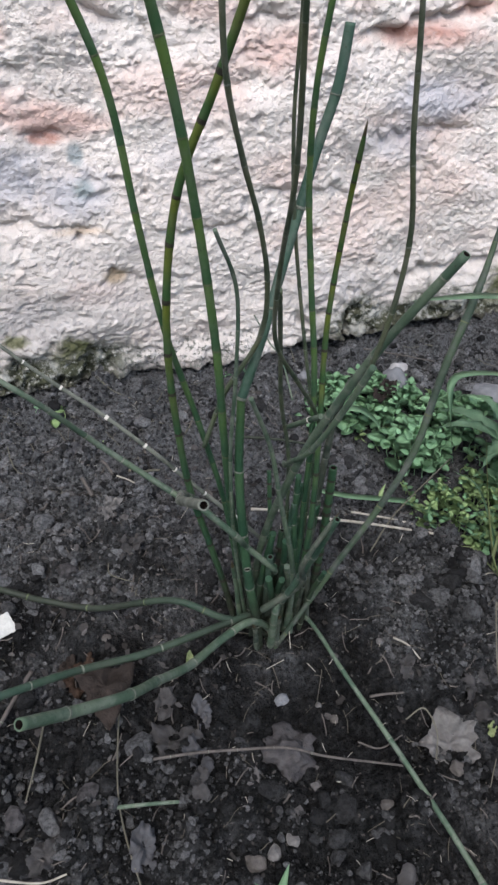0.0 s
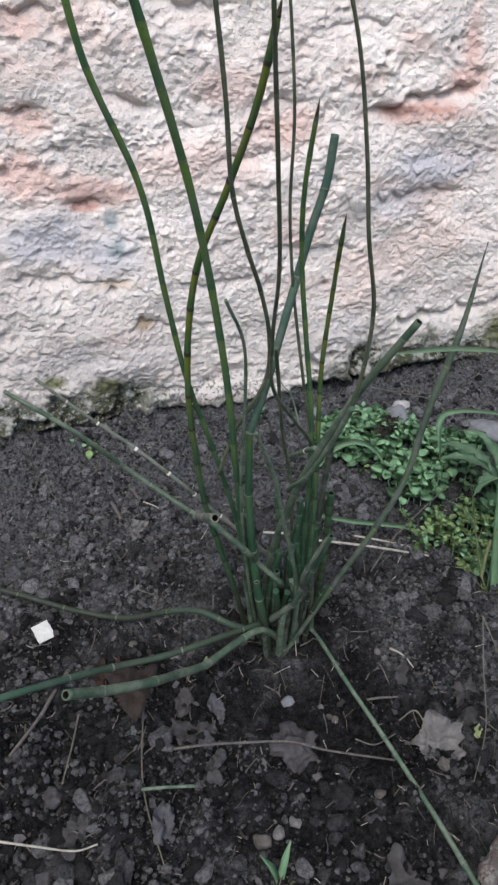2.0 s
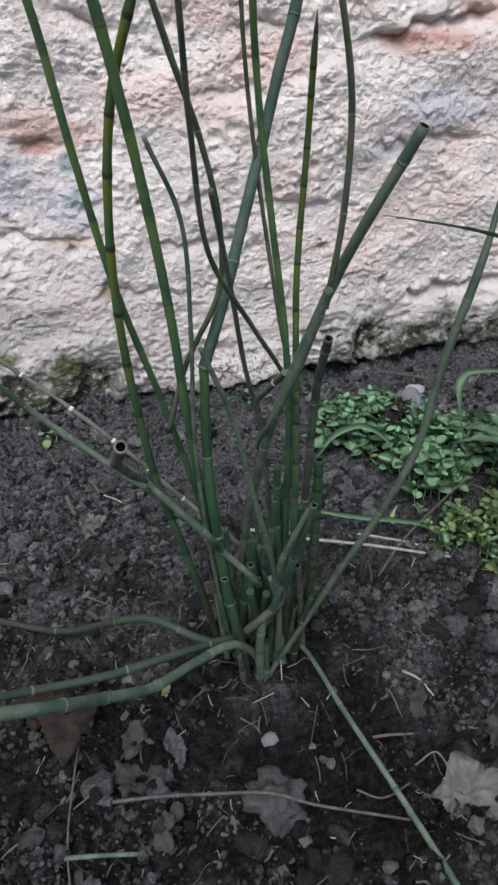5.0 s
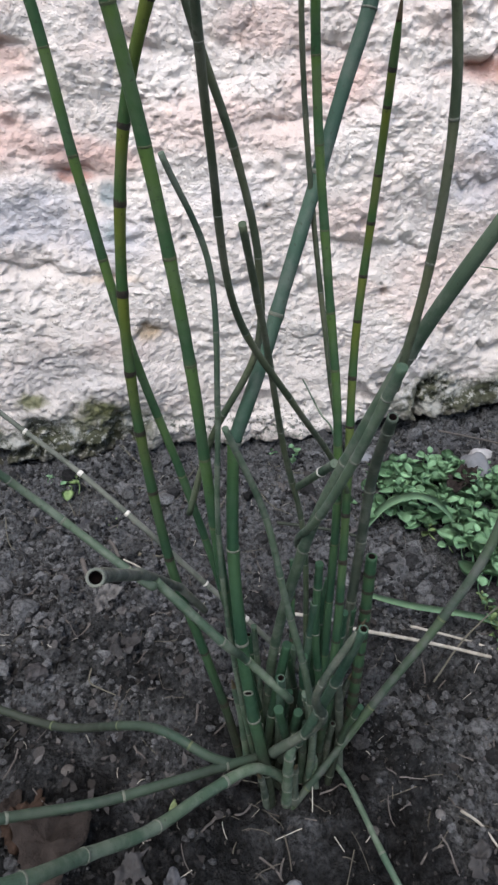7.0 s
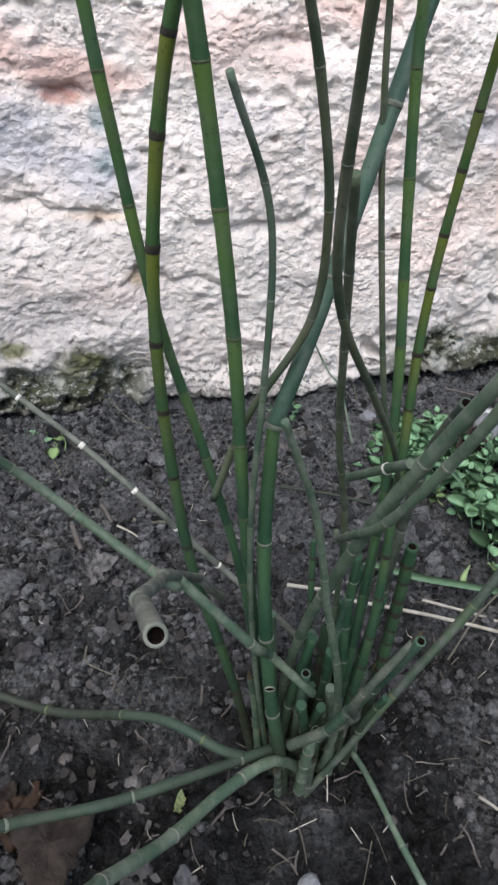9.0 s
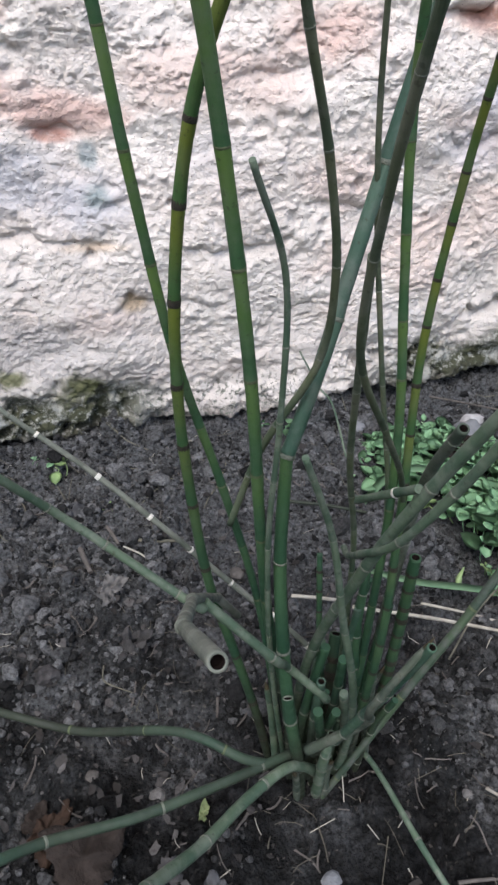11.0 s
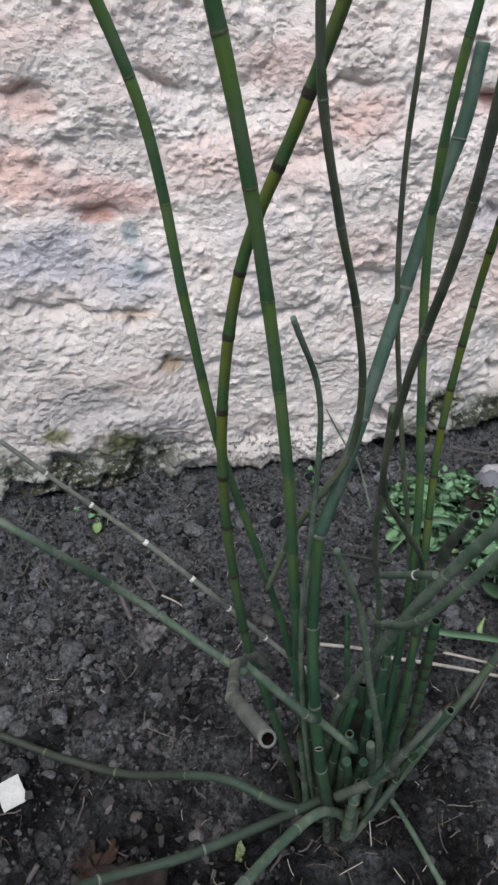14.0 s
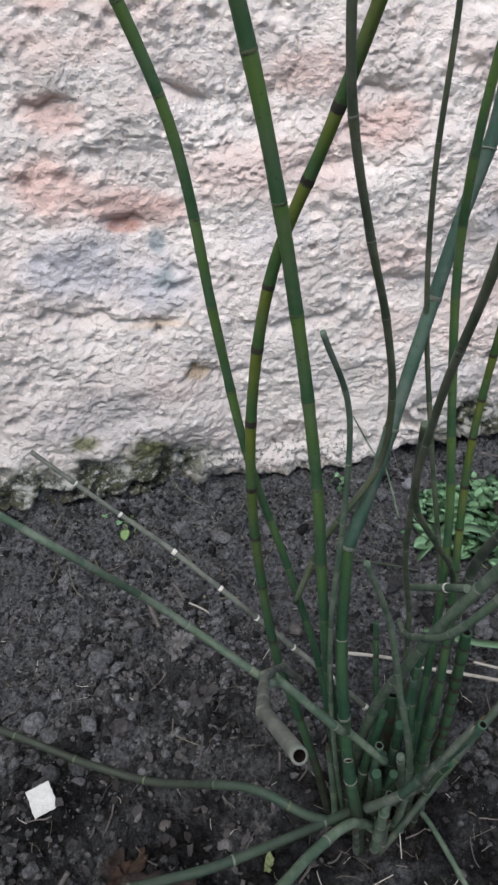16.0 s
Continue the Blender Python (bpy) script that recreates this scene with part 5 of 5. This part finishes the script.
lying("dry_twig", [(0.040, -0.108, 0.006), (0.055, -0.118, 0.008), (0.078, -0.112, 0.006)], 0.0008, 0.0006, TWIG, "fine forked dry twig on soil")
lying("dry_twig", [(0.066, -0.075, 0.004), (0.08, -0.077, 0.005), (0.096, -0.079, 0.004)], 0.0012, 0.0010, TWIG, "short dry twig beside the lying stem")
lying("dry_twig", [(0.088, -0.100, 0.004), (0.105, -0.098, 0.009), (0.109, -0.115, 0.004), (0.098, -0.135, 0.003)], 0.0007, 0.0005, STRAW_DULL, "thin bent dry stalk on soil", "stalk")
lying("grass_stalk", [(-0.135, -0.021, 0.012), (-0.143, -0.055, 0.009), (-0.150, -0.095, 0.008), (-0.150, -0.125, 0.006), (-0.144, -0.165, 0.004)], 0.0007, 0.0006, STRAW_DULL, "long thin dull stalk over the soil", "stalk")
lying("grass_stalk", [(-0.272, -0.117, 0.005), (-0.24, -0.13, 0.007), (-0.21, -0.14, 0.006), (-0.192, -0.139, 0.005)], 0.0010, 0.0007, STRAW, "pale bent straw on soil", "stalk")
lying("grass_stalk", [(-0.197, -0.03, 0.004), (-0.205, -0.06, 0.008), (-0.215, -0.085, 0.004)], 0.0009, 0.0006, STRAW_DULL, "thin green-brown stalk on the soil", "stalk")
lying("straw", [(0.072, 0.119, 0.004), (0.13, 0.093, 0.008), (0.196, 0.057, 0.006)], 0.0016, 0.0013, STRAW, "flat pale straw stalk on soil", "straw")
lying("straw", [(0.128, 0.11, 0.006), (0.165, 0.085, 0.010), (0.198, 0.062, 0.006)], 0.0012, 0.0009, STRAW, "flat pale straw stalk on soil", "straw")
lying("straw", [(0.026, 0.137, 0.006), (0.05, 0.128, 0.008), (0.066, 0.124, 0.006)], 0.0016, 0.0014, STRAW, "short pale straw piece behind the clump", "straw")
lying("straw", [(0.013, -0.024, 0.003), (0.0165, -0.006, 0.014), (0.016, 0.004, 0.020)], 0.0004, 0.0003, STRAW, "thin bent pale rootlet at the foot of the clump", "straw")
lying("straw", [(0.013, -0.024, 0.003), (0.002, -0.027, 0.004), (-0.012, -0.030, 0.003)], 0.0004, 0.0003, STRAW, "thin pale rootlet on soil", "straw")
lying("straw", [(0.112, -0.028, 0.003), (0.118, -0.042, 0.008), (0.125, -0.055, 0.004)], 0.0011, 0.0007, STRAW, "pale split straw on soil", "straw")
lying("straw", [(0.025, -0.033, 0.003), (0.028, -0.044, 0.006)], 0.0004, 0.0003, STRAW, "tiny pale straw on bare soil", "straw")
lying("grass_stalk", [(0.043, 0.238, 0.008), (0.082, 0.223, 0.010), (0.12, 0.21, 0.006)], 0.0017, 0.0014, BLUISH, "green stalk lying behind the clump", "stalk")
lying("grass_stalk", [(0.128, 0.060, 0.004), (0.17, 0.09, 0.014), (0.245, 0.12, 0.045)], 0.0008, 0.0006, STRAW_DULL, "thin dull stalk slanting up into the weeds", "stalk")
lying("grass_stalk", [(0.205, -0.040, 0.03), (0.19, -0.075, 0.012), (0.166, -0.124, 0.004), (0.13, -0.165, 0.004)], 0.0006, 0.0004, STRAW_DULL, "thin dry stalk over the soil", "stalk")
lying("grass_stalk", [(0.205, -0.040, 0.03), (0.215, -0.07, 0.008), (0.222, -0.09, 0.004)], 0.0007, 0.0005, STRAW_DULL, "thin dry stalk over the soil", "stalk")
lying("dry_twig", [(-0.092, 0.222, 0.003), (-0.078, 0.215, 0.005), (-0.054, 0.213, 0.003)], 0.0017, 0.0013, STRAW_DULL, "pale dry twig on the bank by the wall")
lying("dry_twig", [(-0.112, 0.240, 0.003), (-0.108, 0.229, 0.005), (-0.104, 0.218, 0.003)], 0.0017, 0.0015, TWIG, "short thick brown twig on the bank by the wall")
lying("dry_twig", [(-0.136, 0.219, 0.003), (-0.133, 0.206, 0.004), (-0.129, 0.192, 0.003)], 0.0022, 0.0020, TWIG, "stubby grey-brown twig on soil")
lying("dry_twig", [(-0.118, 0.117, 0.003), (-0.106, 0.133, 0.006), (-0.095, 0.146, 0.003)], 0.0009, 0.0007, TWIG, "thin straight dry twig on soil")
lying("straw", [(-0.100, 0.216, 0.003), (-0.087, 0.203, 0.005), (-0.075, 0.190, 0.003)], 0.0009, 0.0007, STRAW, "pale straw below the twig on the bank", "straw")
lying("straw", [(-0.126, 0.107, 0.003), (-0.127, 0.094, 0.005), (-0.119, 0.088, 0.004), (-0.108, 0.082, 0.003)], 0.0006, 0.0004, STRAW_DULL, "thin curved dry straw on soil", "straw")
lying("dry_twig", [(0.25, 0.352, 0.012), (0.29, 0.335, 0.010), (0.335, 0.312, 0.006)], 0.0012, 0.0009, TWIG, "dry twig along the foot of the wall")

# ---- weeds beside the clump ----


def blade_mesh(pts, width, fold=0.25, steps=22, twist=0.0):
    """A folded grass blade through places, from foot to tip, with thickness."""
    line = glide(pts, steps)
    t, a, b = frames_along(line)
    bm = bmesh.new()
    rows = []
    for i in range(steps):
        u = i / (steps - 1)
        w = width * 0.5 * min(1.0, (1 - u) / 0.45 + 0.03) ** 0.8 * (0.75 + 0.25 * min(1, u / 0.15))
        up = Vector((0, 0, 1)) - Vector(t[i]) * t[i][2]
        up = up.normalized() if up.length > 0.15 else Vector(b[i])
        side = Vector(t[i]).cross(up).normalized()
        side = Matrix.Rotation(twist * u, 3, Vector(t[i])) @ side
        up = side.cross(Vector(t[i]))
        p = Vector(line[i])
        rows.append([bm.verts.new(p - side * w + up * w * fold), bm.verts.new(p), bm.verts.new(p + side * w + up * w * fold), bm.verts.new(p - up * 0.0006 * min(1, 2 * (1 - u)))])
    for r0, r1 in zip(rows, rows[1:]):
        for k in range(4):
            bm.faces.new((r0[k], r0[(k + 1) % 4], r1[(k + 1) % 4], r1[k])).smooth = True
    bm.faces.new(rows[0])
    bm.faces.new(rows[-1][::-1])
    bmesh.ops.recalc_face_normals(bm, faces=bm.faces)
    return bm


def blade(parent, pts, width, paint, fold=0.3, twist=0.0, label=""):
    o = parent.location
    return part("blade", blade_mesh([(p[0] - o[0], p[1] - o[1], p[2] - o[2]) for p in pts], width, fold, 22, twist), paint, parent, label)


tuft = thing("grass_tuft", "loose tuft of green grass with arching blades", "grass", (0.246, 0.004, gz(0.246, 0.004)))
g0 = tuft.location[2] - 0.003
blade(tuft, [(0.246, 0.002, g0), (0.238, 0.010, 0.094), (0.229, 0.015, 0.174), (0.216, 0.020, 0.263)], 0.0072, GRASS, 0.5)
blade(tuft, [(0.240, 0.004, g0), (0.228, 0.004, 0.040), (0.210, 0.010, 0.104), (0.197, 0.020, 0.171)], 0.0050, GRASS_PALE, 0.4)
blade(tuft, [(0.238, 0.000, g0), (0.226, 0.000, 0.036), (0.225, 0.000, 0.095), (0.230, -0.010, 0.112), (0.242, -0.020, 0.110), (0.265, -0.020, 0.059)], 0.0036, GRASS_PALE, 0.2)
blade(tuft, [(0.250, 0.004, g0), (0.253, 0.010, 0.055), (0.272, 0.020, 0.095), (0.300, 0.032, 0.124)], 0.0058, GRASS, 0.35)
blade(tuft, [(0.254, 0.010, g0), (0.268, 0.026, 0.030), (0.288, 0.050, 0.074), (0.319, 0.080, 0.140)], 0.0086, GRASS, 0.45)
blade(tuft, [(0.252, 0.000, g0), (0.262, 0.004, 0.040), (0.285, 0.006, 0.066), (0.318, 0.006, 0.078)], 0.0050, GRASS, 0.3)
blade(tuft, [(0.250, 0.010, g0), (0.242, 0.020, 0.040), (0.220, 0.038, 0.098), (0.196, 0.052, 0.114)], 0.0050, GRASS, 0.3)
blade(tuft, [(0.244, 0.008, g0), (0.246, 0.014, 0.060), (0.252, 0.022, 0.120), (0.262, 0.030, 0.165)], 0.0050, GRASS, 0.4)
blade(tuft, [(0.256, 0.006, g0), (0.276, 0.012, 0.050), (0.300, 0.014, 0.096), (0.330, 0.012, 0.128)], 0.0065, GRASS, 0.4)
blade(tuft, [(0.248, 0.000, g0), (0.252, -0.006, 0.022), (0.262, -0.022, 0.010), (0.280, -0.045, -0.012), (0.290, -0.070, -0.016)], 0.0065, GRASS_PALE, 0.3, label="flattened yellowish blade")
blade(tuft, [(0.250, 0.000, g0), (0.262, -0.004, 0.018), (0.282, -0.014, 0.006), (0.310, -0.026, 0.000)], 0.0036, STRAW, 0.2, label="dry straw-coloured blade")
blade(tuft, [(0.240, 0.002, g0), (0.226, 0.000, 0.022), (0.208, -0.004, 0.022), (0.193, -0.008, 0.026)], 0.0029, STRAW, 0.2, 1.0, label="dry curled blade")
blade(tuft, [(0.242, 0.006, g0), (0.236, 0.012, 0.018), (0.222, 0.020, 0.036), (0.205, 0.026, 0.040)], 0.0036, GRASS_PALE, 0.3)
side_tuft = thing("grass_tuft", "small tuft of green grass beside bare soil", "grass", (0.345, 0.030, gz(0.345, 0.030)))
k0 = side_tuft.location[2] - 0.003
for n in range(9):
    bend, tall = 2.4 * n, 0.075 + 0.012 * (n % 5)
    dx, dy = math.cos(bend), math.sin(bend)
    blade(side_tuft, [(0.345 + 0.006 * dx, 0.03 + 0.006 * dy, k0), (0.345 + 0.016 * dx, 0.03 + 0.014 * dy, k0 + 0.5 * tall), (0.345 + 0.040 * dx, 0.03 + 0.032 * dy, k0 + 0.9 * tall), (0.345 + 0.070 * dx, 0.03 + 0.052 * dy, k0 + (0.7 + 0.06 * (n % 4)) * tall)], 0.006 + 0.001 * (n % 4), GRASS if n % 3 else GRASS_PALE, 0.35)
long_grass = thing("long_grass", "long grass blades arching in over the soil", "grass", (0.47, 0.06, gz(0.47, 0.06)))
h0 = long_grass.location[2]
blade(long_grass, [(0.47, 0.06, h0), (0.42, 0.045, 0.14), (0.33, 0.02, 0.222), (0.21, -0.026, 0.298), (0.14, -0.058, 0.329), (0.085, -0.082, 0.346), (0.047, -0.098, 0.3545), (0.016, -0.112, 0.361)], 0.016, GRASS, 0.2, label="broad blade with a pale edge")
blade(long_grass, [(0.475, 0.07, h0), (0.42, 0.10, 0.10), (0.328, 0.09, 0.166), (0.247, 0.08, 0.195), (0.203, 0.075, 0.203), (0.187, 0.07, 0.199), (0.183, 0.06, 0.182), (0.194, 0.05, 0.12)], 0.010, GRASS, 0.25, label="broad blade bent over near its tip")
blade(long_grass, [(0.46, 0.08, h0), (0.40, 0.07, 0.10), (0.34, 0.065, 0.125), (0.29, 0.07, 0.118), (0.245, 0.08, 0.10)], 0.007, GRASS, 0.3)
near_grass = thing("grass_tuft", "low grass blades arching over the mound of earth", "grass", (0.13, 0.235, gz(0.13, 0.235)))
blade(near_grass, [(0.13, 0.235, float(lay(0.13, 0.235))), (0.150, 0.232, 0.075), (0.178, 0.225, 0.085), (0.203, 0.212, 0.070), (0.212, 0.20, 0.038)], 0.014, GRASS, 0.3)
blade(near_grass, [(0.10, 0.15, float(lay(0.1, 0.15)) + 0.008), (0.13, 0.124, 0.042), (0.17, 0.110, 0.040), (0.195, 0.100, 0.037), (0.225, 0.072, 0.030), (0.253, 0.040, 0.018)], 0.009, GRASS, 0.3, label="pale flattened blade")
blade(near_grass, [(0.17, 0.12, float(lay(0.17, 0.12)) + 0.004), (0.172, 0.128, 0.034), (0.180, 0.135, 0.042)], 0.005, HERB_LIGHT, 0.3)


def herb_leaf_mesh(name, seed, paint):
    """A small oval leaf, cupped along its midrib, with its stalk; one unit long."""
    bm = bmesh.new()
    rows = []
    n = 7
    for i in range(n):
        u = i / (n - 1)
        w = 0.43 * math.sin(math.pi * min(1, u ** 0.85 * 0.95 + 0.05)) ** 0.7 + 0.01
        z = -0.13 * u * u + 0.03 * math.sin(seed + 4 * u)
        rows.append([bm.verts.new((s * w, u, z + (0.09 * abs(s) - 0.02 * math.sin(9 * u + seed)) * w * 2)) for s in (-1, -0.5, 0, 0.5, 1)])
    for r0, r1 in zip(rows, rows[1:]):
        for k in range(4):
            bm.faces.new((r0[k], r0[k + 1], r1[k + 1], r1[k])).smooth = True
    bmesh.ops.solidify(bm, geom=bm.faces, thickness=0.025)
    a, b = bm.verts.new((-0.02, 0.02, 0)), bm.verts.new((0.02, 0.02, 0))
    c, d = bm.verts.new((-0.015, -0.14, -0.03)), bm.verts.new((0.015, -0.14, -0.03))
    e, f = bm.verts.new((0, 0.02, -0.03)), bm.verts.new((0, -0.14, -0.06))
    for q in ((a, b, d, c), (b, e, f, d), (e, a, c, f)):
        bm.faces.new(q)
    me = bpy.data.meshes.new(name)
    bm.to_mesh(me)
    bm.free()
    me.materials.append(paint)
    return me


LEAVES = [herb_leaf_mesh("leaf", k, HERB) for k in range(3)]
YOUNG = [herb_leaf_mesh("leaf", k + 5, HERB_LIGHT) for k in range(2)]


def herb(label, middle, spread, count, size, high, seed, meshes, category="herb"):
    """A low herb: short sprigs over a patch of soil, each with crossed pairs of leaves that open upwards."""
    rnd = random.Random(seed)
    ob = thing("herb", label, category, (middle[0], middle[1], gz(*middle)))
    base, left, n = Vector(ob.location), count, 0
    while left > 0:
        a, r = 2.4 * n + rnd.uniform(-0.5, 0.5), math.sqrt((n + rnd.random()) / max(1.0, count / 5.4))
        n += 1
        x, y = middle[0] + spread[0] * r * math.cos(a), middle[1] + spread[1] * r * math.sin(a)
        g = float(lay(x, y))
        top = Vector((x, y, g + rnd.uniform(0.5, 1.0) * high * (1.15 - 0.5 * r * r))) - base
        lean = Matrix.Rotation(rnd.uniform(-0.15, 0.45), 4, "X") @ Matrix.Rotation(rnd.uniform(-0.3, 0.3), 4, "Y")
        turn_by, big = rnd.uniform(0, 3.14), size * rnd.uniform(0.75, 1.2)
        for k, (drop, open_by, scale) in enumerate(((0.25, 0.10, 1.0), (0.25, 0.12, 0.95), (0.0, 0.35, 0.72), (0.0, 0.4, 0.68), (-0.12, 0.8, 0.38), (-0.12, 0.8, 0.36))):
            if left <= 0 or rnd.random() < 0.1:
                continue
            left -= 1
            leaf = new("leaf", rnd.choice(meshes))
            leaf.parent = ob
            yaw = turn_by + math.pi * (k % 2) + 1.57 * (k // 2) + rnd.uniform(-0.35, 0.35)
            m = Matrix.Translation(top - Vector((0, 0, drop * big))) @ lean @ Matrix.Rotation(yaw, 4, "Z") @ Matrix.Rotation(open_by + rnd.uniform(-0.2, 0.2), 4, "X")
            leaf.matrix_basis = m @ Matrix.Rotation(rnd.uniform(-0.25, 0.25), 4, "Y") @ Matrix.Translation((0, 0.12 * big, 0)) @ Matrix.Scale(big * scale * rnd.uniform(0.85, 1.1), 4)
        foot = Vector((top[0] * 0.9, top[1] * 0.9, g - base[2] - 0.004))
        part("stalk", tube(glide([foot, (foot + top) / 2 + Vector((rnd.uniform(-1, 1), rnd.uniform(-1, 1), 0)) * 0.003, top], 6), np.full(6, 0.0006), 5), meshes[0].materials[0], ob)
    return ob


herb("low cushion of small round green leaves near the wall", (0.212, 0.268), (0.075, 0.045), 430, 0.0185, 0.026, 1, LEAVES)
herb("clump of oval green leaves beside the mound", (0.240, 0.176), (0.036, 0.034), 130, 0.0215, 0.034, 2, LEAVES)
herb("loose green leaves at the edge of the weeds", (0.308, 0.212), (0.042, 0.034), 170, 0.0205, 0.034, 3, LEAVES)
herb("loose green leaves among the grass", (0.375, 0.12), (0.085, 0.06), 210, 0.022, 0.036, 4, LEAVES)
herb("fine yellow-green feathery leaves at the edge of bare soil", (0.262, 0.085), (0.075, 0.042), 420, 0.012, 0.026, 5, YOUNG + LEAVES[:1])
herb("fine yellow-green feathery leaves under the grass", (0.30, 0.040), (0.07, 0.034), 300, 0.012, 0.022, 6, YOUNG + LEAVES[:1])
herb("tiny bright leaves carpeting the soil under the weeds", (0.27, 0.19), (0.10, 0.085), 260, 0.009, 0.014, 11, YOUNG + LEAVES)
herb("tiny bright leaves carpeting the soil under the grass", (0.36, 0.09), (0.09, 0.06), 200, 0.009, 0.014, 12, YOUNG + LEAVES)
herb("young seedling with two leaves by the wall", (-0.146, 0.328), (0.007, 0.005), 5, 0.016, 0.012, 7, YOUNG[:1], "seedling")
herb("tiny seedling in bare soil", (-0.114, 0.274), (0.004, 0.004), 4, 0.008, 0.006, 8, YOUNG[:1], "seedling")
herb("small green plants at the foot of the wall", (0.075, 0.352), (0.02, 0.008), 16, 0.009, 0.012, 9, LEAVES, "seedling")
herb("small weed at the foot of the wall", (-0.165, 0.338), (0.02, 0.008), 10, 0.008, 0.008, 10, LEAVES, "seedling")


def lobed_leaf(parent, pts, width, label=""):
    """A long toothed leaf, folded along its midrib."""
    line = glide(pts, 41)
    t, a, b = frames_along(line)
    bm = bmesh.new()
    rows = []
    for i in range(41):
        u = i / 40
        tooth = 0.45 + 0.55 * (1 - (u * 6.0) % 1.0) ** 0.8
        w = width * (0.12 + 0.88 * math.sin(math.pi * min(1, 0.12 + 0.95 * u)) ** 0.9) * (tooth if u < 0.86 else (1 - u) / 0.14 * 0.9 + 0.02)
        up = (Vector((0, 0, 1)) - Vector(t[i]) * t[i][2]).normalized()
        side = Vector(t[i]).cross(up).normalized()
        p = Vector(line[i]) - parent.location
        rows.append([bm.verts.new(p - side * w + up * w * 0.25), bm.verts.new(p - side * w * 0.3), bm.verts.new(p + up * 0.0008), bm.verts.new(p + side * w * 0.3), bm.verts.new(p + side * w + up * w * 0.25)])
    for r0, r1 in zip(rows, rows[1:]):
        for k in range(4):
            bm.faces.new((r0[k], r0[k + 1], r1[k + 1], r1[k])).smooth = True
    bmesh.ops.solidify(bm, geom=bm.faces, thickness=0.0005)
    return part("leaf", bm, HERB_BLUE, parent, label)


rosette = thing("dandelion", "dandelion rosette with long toothed green leaves", "herb", (0.335, 0.115, gz(0.335, 0.115)))
r0 = float(lay(0.335, 0.115))
lobed_leaf(rosette, [(0.335, 0.115, r0), (0.305, 0.125, r0 + 0.06), (0.270, 0.138, r0 + 0.078), (0.238, 0.150, r0 + 0.072)], 00.014)
lobed_leaf(rosette, [(0.335, 0.115, r0), (0.305, 0.110, r0 + 0.06), (0.282, 0.098, r0 + 0.07), (0.258, 0.086, r0 + 0.055)], 00.013)
lobed_leaf(rosette, [(0.335, 0.115, r0), (0.345, 0.15, r0 + 0.04), (0.335, 0.19, r0 + 0.07), (0.315, 0.22, r0 + 0.065)], 00.012)
lobed_leaf(rosette, [(0.335, 0.115, r0), (0.37, 0.115, r0 + 0.05), (0.41, 0.11, r0 + 0.055), (0.44, 0.10, r0 + 0.04)], 0.014)
lobed_leaf(rosette, [(0.335, 0.115, r0), (0.33, 0.085, r0 + 0.04), (0.335, 0.06, r0 + 0.045), (0.34, 0.04, r0 + 0.03)], 0.012)

lobed_leaf(rosette, [(0.335, 0.115, r0), (0.315, 0.145, r0 + 0.055), (0.290, 0.175, r0 + 0.07), (0.270, 0.200, r0 + 0.06)], 0.017)
lobed_leaf(rosette, [(0.335, 0.115, r0), (0.365, 0.14, r0 + 0.055), (0.395, 0.165, r0 + 0.07), (0.42, 0.19, r0 + 0.055)], 00.013)
lobed_leaf(rosette, [(0.335, 0.115, r0), (0.36, 0.09, r0 + 0.05), (0.385, 0.07, r0 + 0.06), (0.405, 0.05, r0 + 0.045)], 0.016)
lobed_leaf(rosette, [(0.335, 0.115, r0), (0.312, 0.092, r0 + 0.045), (0.300, 0.072, r0 + 0.055), (0.290, 0.050, r0 + 0.04)], 0.015)

sprout = thing("grass_sprout", "pale young sprout of two broad blades in bare soil", "seedling", (-0.059, -0.195, gz(-0.059, -0.195)))
s0 = float(lay(-0.059, -0.195))
blade(sprout, [(-0.059, -0.195, s0 - 0.002), (-0.064, -0.190, s0 + 0.015), (-0.072, -0.183, s0 + 0.027)], 0.006, GRASS, 0.5)
blade(sprout, [(-0.059, -0.195, s0 - 0.002), (-0.053, -0.188, s0 + 0.017), (-0.046, -0.180, s0 + 0.030)], 0.006, GRASS, 0.5)
blade(sprout, [(-0.059, -0.195, s0 - 0.002), (-0.050, -0.200, s0 + 0.004), (-0.043, -0.200, s0 + 0.006)], 0.006, GRASS_PALE, 0.5)
